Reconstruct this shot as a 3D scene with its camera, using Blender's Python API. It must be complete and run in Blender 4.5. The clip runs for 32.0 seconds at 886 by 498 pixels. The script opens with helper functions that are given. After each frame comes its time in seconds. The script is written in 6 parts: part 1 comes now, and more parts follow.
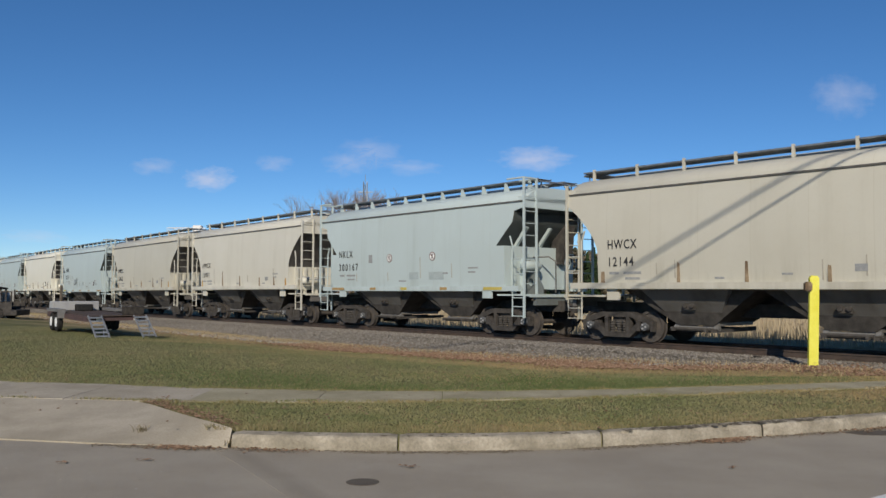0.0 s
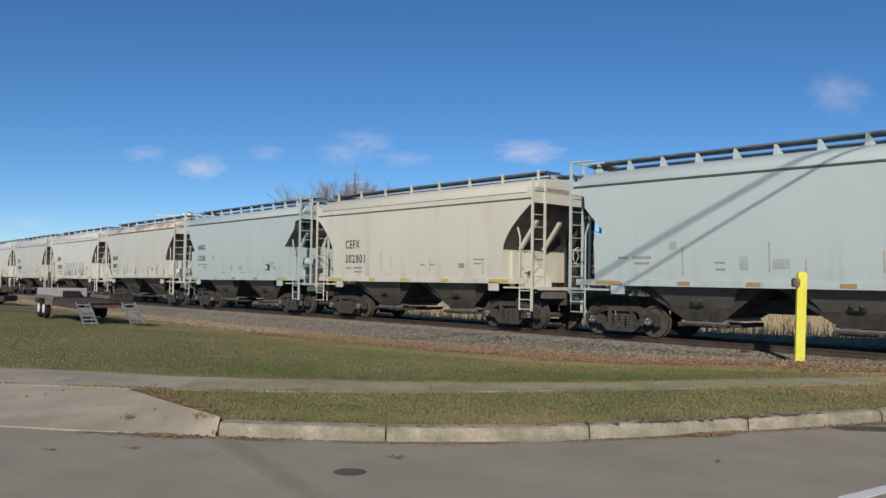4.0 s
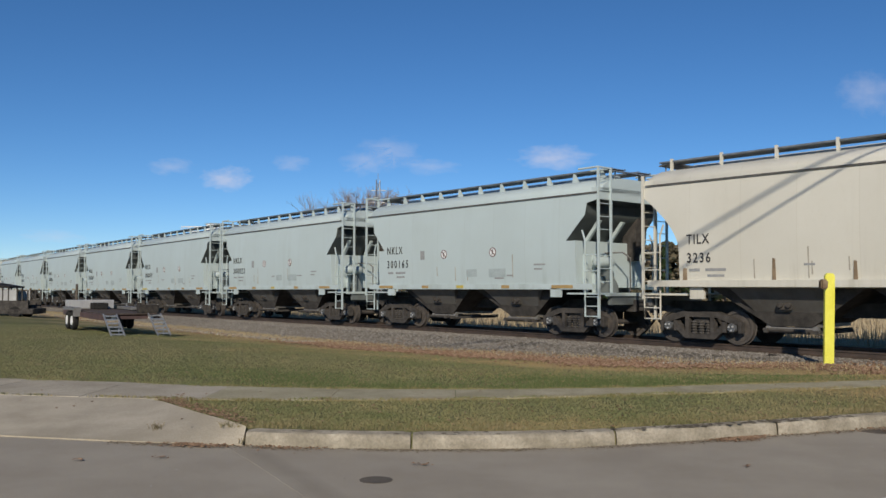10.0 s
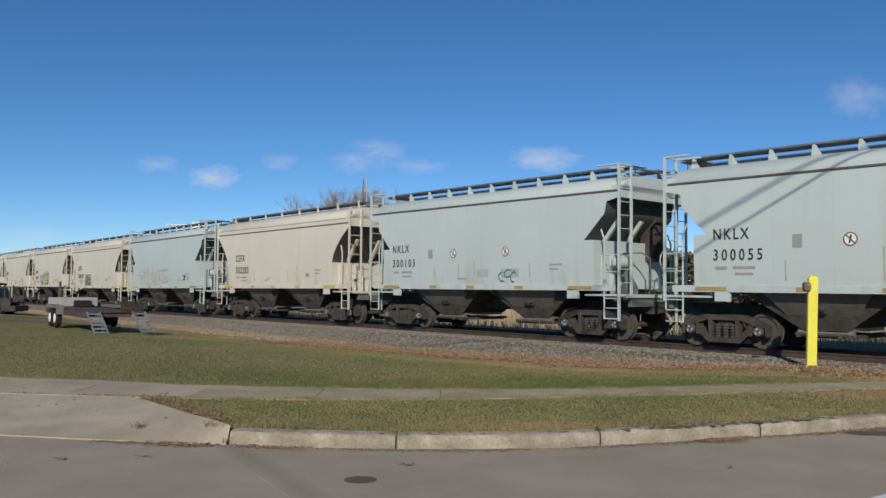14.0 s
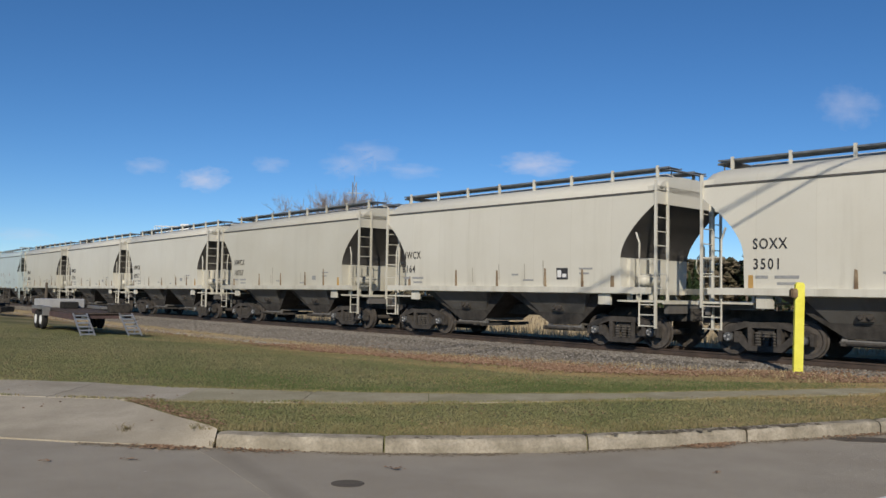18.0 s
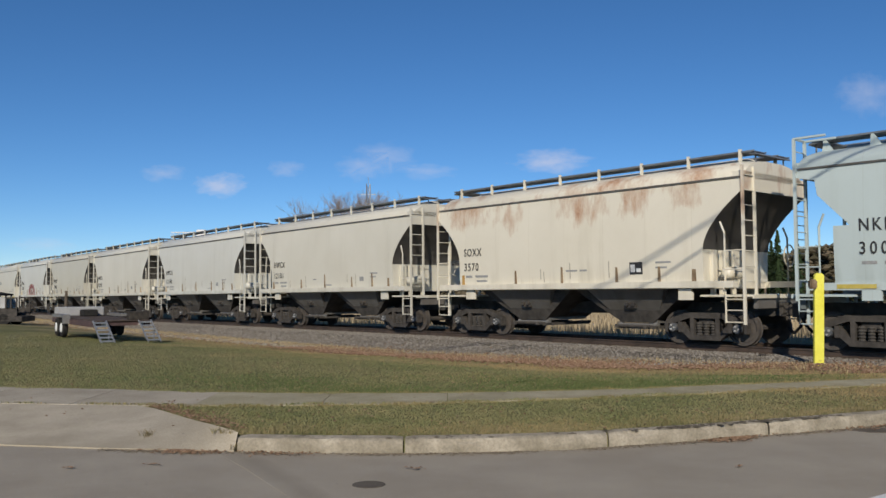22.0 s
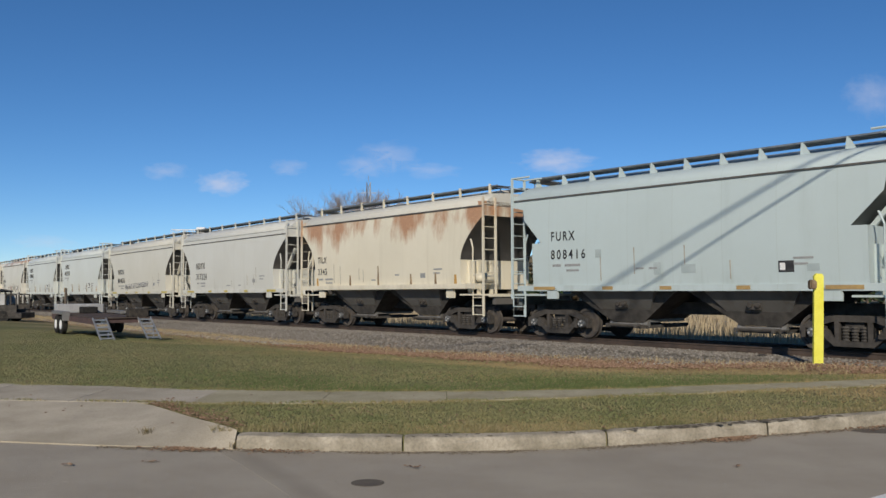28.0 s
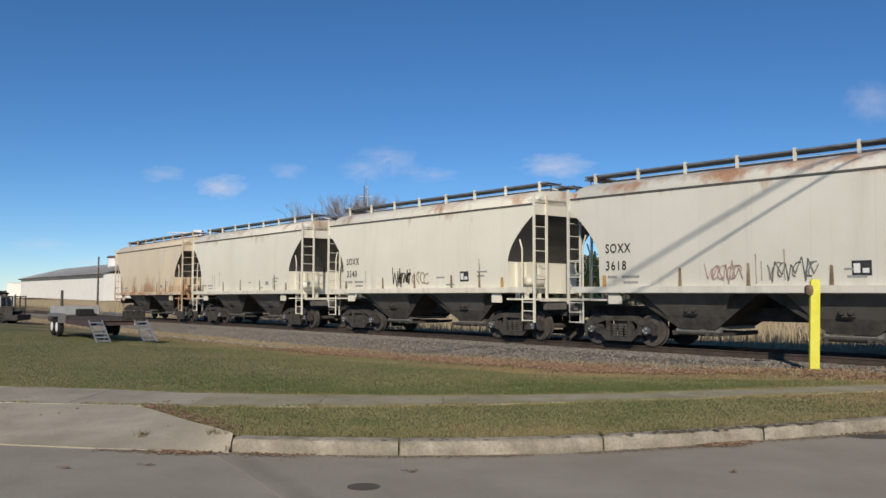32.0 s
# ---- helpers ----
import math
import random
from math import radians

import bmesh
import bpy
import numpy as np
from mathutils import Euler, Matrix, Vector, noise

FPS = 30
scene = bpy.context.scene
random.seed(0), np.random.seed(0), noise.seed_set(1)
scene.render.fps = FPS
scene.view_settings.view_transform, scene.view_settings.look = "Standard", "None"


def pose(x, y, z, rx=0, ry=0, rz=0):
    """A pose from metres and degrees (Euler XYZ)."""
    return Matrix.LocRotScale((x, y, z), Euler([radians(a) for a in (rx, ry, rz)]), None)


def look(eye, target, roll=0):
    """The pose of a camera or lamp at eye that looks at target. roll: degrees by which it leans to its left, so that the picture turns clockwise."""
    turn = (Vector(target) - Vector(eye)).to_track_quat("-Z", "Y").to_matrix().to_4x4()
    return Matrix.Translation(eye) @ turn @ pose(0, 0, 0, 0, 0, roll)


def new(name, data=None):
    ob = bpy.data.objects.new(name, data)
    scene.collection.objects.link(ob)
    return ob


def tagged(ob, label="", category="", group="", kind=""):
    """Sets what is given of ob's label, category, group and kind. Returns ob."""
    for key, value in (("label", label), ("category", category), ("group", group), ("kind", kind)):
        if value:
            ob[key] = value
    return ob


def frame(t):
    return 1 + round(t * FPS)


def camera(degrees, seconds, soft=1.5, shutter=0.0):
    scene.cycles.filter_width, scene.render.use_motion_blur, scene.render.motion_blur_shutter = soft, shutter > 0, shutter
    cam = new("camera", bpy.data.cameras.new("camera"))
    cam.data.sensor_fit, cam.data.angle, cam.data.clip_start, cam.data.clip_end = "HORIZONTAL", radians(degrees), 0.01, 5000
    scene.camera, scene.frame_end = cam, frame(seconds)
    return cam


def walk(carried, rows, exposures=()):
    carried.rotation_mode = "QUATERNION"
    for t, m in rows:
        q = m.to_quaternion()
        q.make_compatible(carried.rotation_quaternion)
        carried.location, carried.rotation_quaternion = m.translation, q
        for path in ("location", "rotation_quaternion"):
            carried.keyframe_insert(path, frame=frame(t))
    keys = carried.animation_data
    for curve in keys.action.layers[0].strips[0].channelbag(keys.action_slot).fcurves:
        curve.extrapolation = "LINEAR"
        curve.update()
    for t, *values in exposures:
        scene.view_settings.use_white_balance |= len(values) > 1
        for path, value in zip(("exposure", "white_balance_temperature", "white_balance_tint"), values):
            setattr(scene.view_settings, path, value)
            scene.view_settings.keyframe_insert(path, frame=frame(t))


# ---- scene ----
# Metres, z up; z = 0 is the road. The camera stands on a street beside a railway and only turns a little.
EYE = (0.0, 0.0, 1.45)
cam = camera(56.26, 32.0, soft=1.5)
# seconds, yaw, pitch, roll
TURNS = [
    (0, -0.00, 2.72, -0.39), (0.5, 0.04, 2.58, -0.85), (1, 0.09, 2.29, -0.73), (1.5, 0.00, 2.36, -1.07), (2, -0.05, 2.44, -0.94),
    (2.5, -0.11, 2.41, -0.88), (4.5, -0.80, 2.10, -1.19), (5, -0.03, 2.40, -1.04), (5.5, 1.61, 2.51, -0.34),
    (6, 2.03, 2.62, -0.31), (6.5, 1.98, 2.60, -0.60), (7, 1.83, 2.46, -0.49), (7.5, 1.72, 2.40, -0.22), (8, 1.52, 2.35, -0.58),
    (8.5, 1.33, 2.46, -0.45), (9, 1.13, 2.49, -0.40), (9.5, 1.01, 2.48, -0.31), (10, 0.89, 2.59, -0.32),
    (10.5, 0.81, 2.63, 0.05), (11, 0.75, 2.53, 0.02), (11.5, 0.61, 2.57, -0.27), (12, 0.36, 2.54, -1.39),
    (12.5, 0.04, 2.36, -0.91), (13, -0.07, 2.26, -1.12), (13.5, -0.12, 2.53, -0.73), (14, -0.07, 2.60, -0.71),
    (14.5, -0.13, 2.66, -0.59), (16.5, -0.87, 2.84, -0.07), (17, -0.94, 2.94, -0.46), (17.5, -0.94, 2.88, -0.94),
    (18, -0.84, 2.88, -1.12), (18.5, -0.71, 2.93, -0.76), (19, -0.55, 2.78, -0.10), (19.5, -0.29, 2.80, -0.51),
    (20, 0.02, 2.87, -0.21), (20.5, 0.17, 2.81, 0.02), (21, 0.25, 2.92, -0.15), (21.5, 0.34, 2.86, 0.33), (22, 0.28, 2.83, 0.22),
    (22.5, 0.24, 2.73, 0.26), (23, 0.22, 2.85, -0.11), (23.5, 0.17, 2.91, -0.11), (24, 0.22, 2.81, 0.01),
    (24.5, 0.22, 2.68, 0.57), (25, 0.25, 2.51, 0.53), (25.5, 0.13, 2.60, 0.43), (27.5, 0.31, 2.80, -0.41),
    (28, 0.26, 2.74, -0.04), (28.5, 0.26, 2.78, -0.23), (29, 0.42, 2.80, 0.17), (29.5, 0.47, 2.82, 0.24), (30, 0.46, 2.86, 0.26),
    (30.5, 0.46, 2.81, 0.50), (31, 0.48, 2.85, 0.41), (31.5, 0.39, 2.85, 0.42), (32, 0.05, 3.01, -0.29),
]
walk(cam, [(t, pose(*EYE, 90 + p, r, y)) for t, y, p, r in TURNS], exposures=[(0, 0.15, 6890, 10), (32, 0.15, 6890, 10)])

# ---- world and sun ----
SUN_ELEVATION, SUN_TURN = 27.0, -8.0
world = bpy.data.worlds.new("sky")
scene.world = world
world.use_nodes = True
wn = world.node_tree.nodes
wn.clear()
sky = wn.new("ShaderNodeTexSky")
sky.sky_type = "NISHITA"
sky.sun_disc = False
sky.sun_elevation = radians(SUN_ELEVATION)
sky.sun_rotation = radians(180 - SUN_TURN)
sky.altitude = 3000
sky.air_density, sky.dust_density, sky.ozone_density = 1.0, 0.0, 6.0
wbg = wn.new("ShaderNodeBackground")
wbg.inputs["Strength"].default_value = 0.090
wout = wn.new("ShaderNodeOutputWorld")
rich = wn.new("ShaderNodeHueSaturation")
rich.inputs["Saturation"].default_value = 1.12
world.node_tree.links.new(sky.outputs[0], rich.inputs["Color"])
world.node_tree.links.new(rich.outputs[0], wbg.inputs[0])
world.node_tree.links.new(wbg.outputs[0], wout.inputs[0])
sun_lamp = new("sun", bpy.data.lights.new("sun", "SUN"))
sun_lamp.data.energy = 3.45
sun_lamp.data.angle = radians(0.53)
sun_lamp.data.color = (1.0, 0.93, 0.82)
sd = Vector((-math.sin(radians(SUN_TURN)) * math.cos(radians(SUN_ELEVATION)), math.cos(radians(SUN_TURN)) * math.cos(radians(SUN_ELEVATION)), -math.sin(radians(SUN_ELEVATION))))
sun_lamp.matrix_world = look((0, -60, 40), tuple(Vector((0, -60, 40)) + sd))


# ---- materials ----
def mat_base(name, rough=0.8, metal=0.0):
    m = bpy.data.materials.new(name)
    m.use_nodes = True
    nt = m.node_tree
    b = nt.nodes["Principled BSDF"]
    b.inputs["Roughness"].default_value = rough
    b.inputs["Metallic"].default_value = metal
    if rough >= 0.8:
        b.inputs["Specular IOR Level"].default_value = 0.12
    return m, nt, b


def node(nt, kind, **sets):
    n = nt.nodes.new(kind)
    for k, v in sets.items():
        n.inputs[k.replace("_", " ")].default_value = v
    return n


def coords(nt, scale=(1, 1, 1), own=False):
    """Object coordinates, scaled; own: shifted by the object's own chance number."""
    tc = nt.nodes.new("ShaderNodeTexCoord")
    mp = nt.nodes.new("ShaderNodeMapping")
    mp.inputs["Scale"].default_value = scale
    nt.links.new(tc.outputs["Object"], mp.inputs["Vector"])
    if own:
        oi = nt.nodes.new("ShaderNodeObjectInfo")
        mu = nt.nodes.new("ShaderNodeMath")
        mu.operation = "MULTIPLY"
        mu.inputs[1].default_value = 300.0
        nt.links.new(oi.outputs["Random"], mu.inputs[0])
        nt.links.new(mu.outputs[0], mp.inputs["Location"])
    return mp.outputs[0]


def ramp_of(nt, fac, lo, hi, a=0.0, b=1.0):
    r = nt.nodes.new("ShaderNodeMapRange")
    r.inputs["From Min"].default_value, r.inputs["From Max"].default_value = lo, hi
    r.inputs["To Min"].default_value, r.inputs["To Max"].default_value = a, b
    r.clamp = True
    nt.links.new(fac, r.inputs["Value"])
    return r.outputs[0]


def noise_of(nt, vec, scale, detail=4.0, rough=0.6):
    n = node(nt, "ShaderNodeTexNoise", Scale=scale, Detail=detail, Roughness=rough)
    nt.links.new(vec, n.inputs["Vector"])
    return n.outputs["Fac"]


def mix_of(nt, fac, a, b):
    m = nt.nodes.new("ShaderNodeMix")
    m.data_type = "RGBA"
    if isinstance(fac, float):
        m.inputs[0].default_value = fac
    else:
        nt.links.new(fac, m.inputs[0])
    for i, c in ((6, a), (7, b)):
        if isinstance(c, tuple):
            m.inputs[i].default_value = (*c, 1)
        else:
            nt.links.new(c, m.inputs[i])
    return m.outputs[2]


def math_of(nt, how, a, b=0.0):
    m = nt.nodes.new("ShaderNodeMath")
    m.operation = how
    for i, v in enumerate((a, b)):
        if isinstance(v, float):
            m.inputs[i].default_value = v
        else:
            nt.links.new(v, m.inputs[i])
    return m.outputs[0]


def bump_of(nt, b, height, strength=0.3, dist=0.02):
    bp = node(nt, "ShaderNodeBump", Strength=strength, Distance=dist)
    nt.links.new(height, bp.inputs["Height"])
    nt.links.new(bp.outputs[0], b.inputs["Normal"])


def rough_mat(name, a, b, scale=6.0, rough=0.85, metal=0.0, bump=0.3, fine=60.0, own=False, dist=0.01):
    """Two colours mixed at two scales, with fine relief."""
    m, nt, bs = mat_base(name, rough, metal)
    v = coords(nt, own=own)
    n1, n2 = noise_of(nt, v, scale), noise_of(nt, v, fine, 3.0)
    c = mix_of(nt, ramp_of(nt, n1, 0.35, 0.65), a, b)
    c = mix_of(nt, ramp_of(nt, n2, 0.4, 0.75, 0.0, 0.5), c, tuple(x * 0.6 for x in a))
    nt.links.new(c, bs.inputs["Base Color"])
    bump_of(nt, bs, n2, bump, dist)
    return m


def paint(name, colour, dirt=0.3, rust=0.0, rust_low=3.0, rust_high=4.0, rough=0.45):
    """Weathered car paint: soft blotches, streaks that run down, and rust between two heights."""
    m, nt, bs = mat_base(name, rough)
    v = coords(nt, own=True)
    vs = coords(nt, (1.0, 1.0, 0.07), own=True)
    blotch = noise_of(nt, v, 0.55, 5.0)
    streak = noise_of(nt, vs, 1.9, 6.0, 0.62)
    grain = noise_of(nt, v, 18.0, 4.0)
    dark = tuple(x * y for x, y in zip(colour, (0.70, 0.66, 0.58)))
    c = mix_of(nt, ramp_of(nt, blotch, 0.35, 0.75, 0.0, dirt), colour, dark)
    c = mix_of(nt, ramp_of(nt, streak, 0.54, 0.85, 0.0, dirt * 1.2), c, tuple(x * 0.8 for x in dark))
    c = mix_of(nt, ramp_of(nt, grain, 0.55, 0.8, 0.0, dirt * 0.6), c, dark)
    tc = nt.nodes.new("ShaderNodeTexCoord")
    sp = nt.nodes.new("ShaderNodeSeparateXYZ")
    nt.links.new(tc.outputs["Object"], sp.inputs[0])
    # side sheets of one width, a weld between; random tones paint their bulges' shading
    sheet = math_of(nt, "DIVIDE", sp.outputs[0], 1.36)
    wn2 = nt.nodes.new("ShaderNodeTexWhiteNoise")
    wn2.noise_dimensions = "2D"
    cb = nt.nodes.new("ShaderNodeCombineXYZ")
    oi = nt.nodes.new("ShaderNodeObjectInfo")
    nt.links.new(math_of(nt, "FLOOR", sheet), cb.inputs[0])
    nt.links.new(oi.outputs["Random"], cb.inputs[1])
    nt.links.new(cb.outputs[0], wn2.inputs["Vector"])
    c = mix_of(nt, ramp_of(nt, wn2.outputs["Value"], 0.0, 1.0, 0.0, 0.28 * dirt / 0.28), c, tuple(x * 0.88 for x in colour))
    weld = math_of(nt, "FRACT", sheet)
    c = mix_of(nt, ramp_of(nt, weld, 0.018, 0.0, 0.0, 0.35), c, dark)
    # grime that splashes up from the wheels and gathers in loose runs
    low = math_of(nt, "ADD", ramp_of(nt, sp.outputs[2], 2.3, 1.4, 0.0, 0.22), streak)
    c = mix_of(nt, ramp_of(nt, low, 0.66, 0.95, 0.0, min(1.0, dirt * 1.6)), c, tuple(x * 0.75 for x in dark))
    if rust:
        band = ramp_of(nt, sp.outputs[2], rust_low, rust_high)
        patch = noise_of(nt, coords(nt, (0.6, 0.6, 0.2), own=True), 1.5, 6.0, 0.66)
        ad = nt.nodes.new("ShaderNodeMath")
        ad.operation = "MULTIPLY_ADD"
        nt.links.new(band, ad.inputs[0])
        ad.inputs[1].default_value = 0.30
        nt.links.new(patch, ad.inputs[2])
        f = ramp_of(nt, ad.outputs[0], 0.86 - 0.12 * rust, 1.02 - 0.12 * rust, 0.0, 0.9)
        rc = mix_of(nt, ramp_of(nt, grain, 0.3, 0.7), (0.31, 0.135, 0.06), (0.47, 0.26, 0.14))
        c = mix_of(nt, f, c, rc)
    nt.links.new(c, bs.inputs["Base Color"])
    bump_of(nt, bs, blotch, 0.12, 0.05)
    return m


M = {}
M["asphalt"] = rough_mat("asphalt", (0.345, 0.302, 0.240), (0.415, 0.368, 0.296), 0.9, 0.9, fine=160.0, bump=0.5)
M["concrete"] = rough_mat("concrete", (0.36, 0.315, 0.24), (0.50, 0.44, 0.345), 1.3, 0.9, fine=70.0, own=True)
M["path"] = rough_mat("mossy_concrete", (0.32, 0.285, 0.185), (0.44, 0.395, 0.275), 1.8, 0.95, fine=40.0, own=True)
M["kerb"] = rough_mat("kerb_concrete", (0.23, 0.203, 0.152), (0.43, 0.382, 0.302), 3.2, 0.9, fine=38.0, bump=0.6, own=True)
M["stone"] = rough_mat("ballast_stone", (0.13, 0.116, 0.098), (0.19, 0.171, 0.146), 0.9, 0.9, fine=9.0)
M["soil"] = rough_mat("soil", (0.10, 0.085, 0.055), (0.15, 0.12, 0.075), 1.0, 0.95, fine=14.0)
M["rail"] = rough_mat("rail_steel", (0.06, 0.045, 0.036), (0.11, 0.078, 0.06), 3.0, 0.6, 0.3)
M["tie"] = rough_mat("tie_wood", (0.08, 0.068, 0.055), (0.14, 0.118, 0.095), 5.0, 0.9)
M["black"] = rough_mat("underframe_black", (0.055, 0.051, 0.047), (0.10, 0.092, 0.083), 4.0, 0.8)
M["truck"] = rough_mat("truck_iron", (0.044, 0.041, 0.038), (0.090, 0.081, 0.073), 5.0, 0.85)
M["wheel"] = rough_mat("wheel_steel", (0.06, 0.053, 0.048), (0.11, 0.094, 0.08), 6.0, 0.7, 0.1)
M["cap"] = rough_mat("bearing_cap", (0.07, 0.075, 0.08), (0.13, 0.135, 0.14), 9.0, 0.6)
M["grate"] = rough_mat("walkway_steel", (0.15, 0.165, 0.18), (0.27, 0.285, 0.30), 5.0, 0.5, 0.4)
M["ink"] = rough_mat("lettering_black", (0.02, 0.02, 0.022), (0.05, 0.05, 0.05), 8.0, 0.6)
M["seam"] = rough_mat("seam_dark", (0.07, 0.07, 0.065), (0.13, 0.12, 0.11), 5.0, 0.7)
M["stay"] = rough_mat("stay_rust", (0.16, 0.11, 0.07), (0.34, 0.26, 0.17), 3.0, 0.8, own=True)
M["ochre"] = rough_mat("stay_ochre", (0.40, 0.23, 0.07), (0.50, 0.33, 0.13), 3.0, 0.8, own=True)
M["run"] = rough_mat("dirt_run", (0.30, 0.27, 0.22), (0.42, 0.39, 0.33), 2.0, 0.8)
M["patch"] = rough_mat("repaint_patch", (0.34, 0.40, 0.40), (0.42, 0.48, 0.48), 3.0, 0.6)
M["yellow_mark"] = rough_mat("yellow_mark", (0.47, 0.37, 0.07), (0.56, 0.46, 0.13), 5.0, 0.6)
M["faint"] = rough_mat("faint_stencil", (0.26, 0.27, 0.27), (0.34, 0.34, 0.33), 8.0, 0.7)
M["spray"] = rough_mat("grey_spray", (0.10, 0.10, 0.12), (0.2, 0.2, 0.22), 5.0, 0.7)
M["pink"] = rough_mat("red_spray", (0.50, 0.17, 0.17), (0.60, 0.32, 0.29), 5.0, 0.7)
M["faded_pink"] = rough_mat("faded_pink_spray", (0.52, 0.33, 0.32), (0.60, 0.44, 0.42), 5.0, 0.7)
M["teal"] = rough_mat("teal_spray", (0.05, 0.25, 0.22), (0.10, 0.34, 0.28), 5.0, 0.7)
M["sign_red"] = rough_mat("sign_red", (0.17, 0.10, 0.10), (0.22, 0.14, 0.13), 6.0, 0.6)
M["dull_mark"] = rough_mat("dull_orange_mark", (0.34, 0.22, 0.09), (0.44, 0.30, 0.12), 5.0, 0.7)
M["post"] = rough_mat("post_yellow", (0.72, 0.66, 0.06), (0.80, 0.76, 0.12), 4.0, 0.55, bump=0.1)
M["white"] = rough_mat("white_paint", (0.74, 0.74, 0.72), (0.82, 0.82, 0.80), 3.0, 0.6, bump=0.1)
M["steel"] = rough_mat("galvanised_steel", (0.32, 0.33, 0.34), (0.46, 0.47, 0.48), 6.0, 0.45, 0.7)
M["dull_steel"] = rough_mat("dull_steel", (0.17, 0.165, 0.155), (0.26, 0.25, 0.235), 4.0, 0.6, 0.3)
M["panel_grey"] = rough_mat("panel_grey", (0.30, 0.30, 0.30), (0.42, 0.42, 0.41), 2.0, 0.6)
M["rubber"] = rough_mat("rubber", (0.02, 0.02, 0.02), (0.035, 0.033, 0.03), 8.0, 0.85)


# ---- mesh helpers ----
def mesh_of(name, bm, material=None):
    me = bpy.data.meshes.new(name)
    bm.normal_update()
    bm.to_mesh(me)
    bm.free()
    me.materials.append(material or M["steel"])
    me.shade_smooth()
    me.set_sharp_from_angle(angle=radians(35))
    return me


def place(name, me, parent=None, at=(0, 0, 0), material=None, label="", turn=None):
    """One object on a mesh that others may share; material: its own paint on that mesh."""
    ob = new(name, me)
    if parent is not None:
        ob.parent = parent
    ob.matrix_basis = Matrix.Translation(at) if turn is None else Matrix.Translation(at) @ turn
    if material is not None:
        ob.material_slots[0].link = "OBJECT"
        ob.material_slots[0].material = material
    if label:
        ob["label"] = label
    return ob


def part(name, bm, material, parent, label="", at=(0, 0, 0)):
    return place(name, mesh_of(name, bm, material), parent, at, None, label)


def box(bm, x0, x1, y0, y1, z0, z1, m=None):
    v = [bm.verts.new(p if m is None else m @ Vector(p)) for p in ((x0, y0, z0), (x1, y0, z0), (x1, y1, z0), (x0, y1, z0), (x0, y0, z1), (x1, y0, z1), (x1, y1, z1), (x0, y1, z1))]
    for f in ((3, 2, 1, 0), (4, 5, 6, 7), (0, 1, 5, 4), (1, 2, 6, 5), (2, 3, 7, 6), (3, 0, 4, 7)):
        bm.faces.new([v[i] for i in f])


def bar(bm, a, b, r, n=6, r2=None):
    """A round bar from a to b."""
    a, b = Vector(a), Vector(b)
    q = (b - a).to_track_quat("Z", "Y")
    r2 = r if r2 is None else r2
    rings = []
    for p, rad in ((a, r), (b, r2)):
        rings.append([bm.verts.new(p + q @ Vector((rad * math.cos(2 * math.pi * i / n), rad * math.sin(2 * math.pi * i / n), 0))) for i in range(n)])
    for i in range(n):
        j = (i + 1) % n
        bm.faces.new((rings[0][i], rings[0][j], rings[1][j], rings[1][i]))
    bm.faces.new(rings[0][::-1])
    bm.faces.new(rings[1])


def tube(bm, pts, r, n=6):
    """A bent round bar through points, in one piece."""
    pts = [Vector(p) for p in pts]
    rings = []
    for i, p in enumerate(pts):
        d = (pts[min(i + 1, len(pts) - 1)] - pts[max(i - 1, 0)]).normalized()
        q = d.to_track_quat("Z", "Y")
        rings.append([p + q @ Vector((r * math.cos(2 * math.pi * k / n), r * math.sin(2 * math.pi * k / n), 0)) for k in range(n)])
    rings_mesh(bm, rings)


def prism(bm, pts, y0, y1):
    """An outline in x and z, drawn out from y0 to y1."""
    a = [bm.verts.new((x, y0, z)) for x, z in pts]
    b = [bm.verts.new((x, y1, z)) for x, z in pts]
    n = len(pts)
    bm.faces.new(a)
    bm.faces.new(b[::-1])
    for i in range(n):
        j = (i + 1) % n
        bm.faces.new((a[j], a[i], b[i], b[j]))


def holed_plate(bm, outline, cx, cz, r, y0, y1):
    """A flat plate in x and z with a round hole, drawn out from y0 to y1; the outline runs anticlockwise round the hole."""
    pts = []
    for (xa, za), (xb, zb) in zip(outline, outline[1:] + outline[:1]):
        pts += [(xa + (xb - xa) * k / 4, za + (zb - za) * k / 4) for k in range(4)]
    hole = []
    for x, z in pts:
        d = math.hypot(x - cx, z - cz)
        hole.append((cx + (x - cx) * r / d, cz + (z - cz) * r / d))
    rings_mesh(bm, [[(x, y, z) for x, z in ring] for ring, y in ((pts, y0), (pts, y1), (hole, y1), (hole, y0), (pts, y0))], False)
    bmesh.ops.remove_doubles(bm, verts=bm.verts[:], dist=0.0005)
    bmesh.ops.recalc_face_normals(bm, faces=bm.faces)


def rings_mesh(bm, rings, cap=True):
    vs = [[bm.verts.new(p) for p in r] for r in rings]
    n = len(vs[0])
    for a, b in zip(vs, vs[1:]):
        for i in range(n):
            j = (i + 1) % n
            bm.faces.new((a[i], a[j], b[j], b[i]))
    if cap:
        bm.faces.new(vs[0][::-1])
        bm.faces.new(vs[-1])


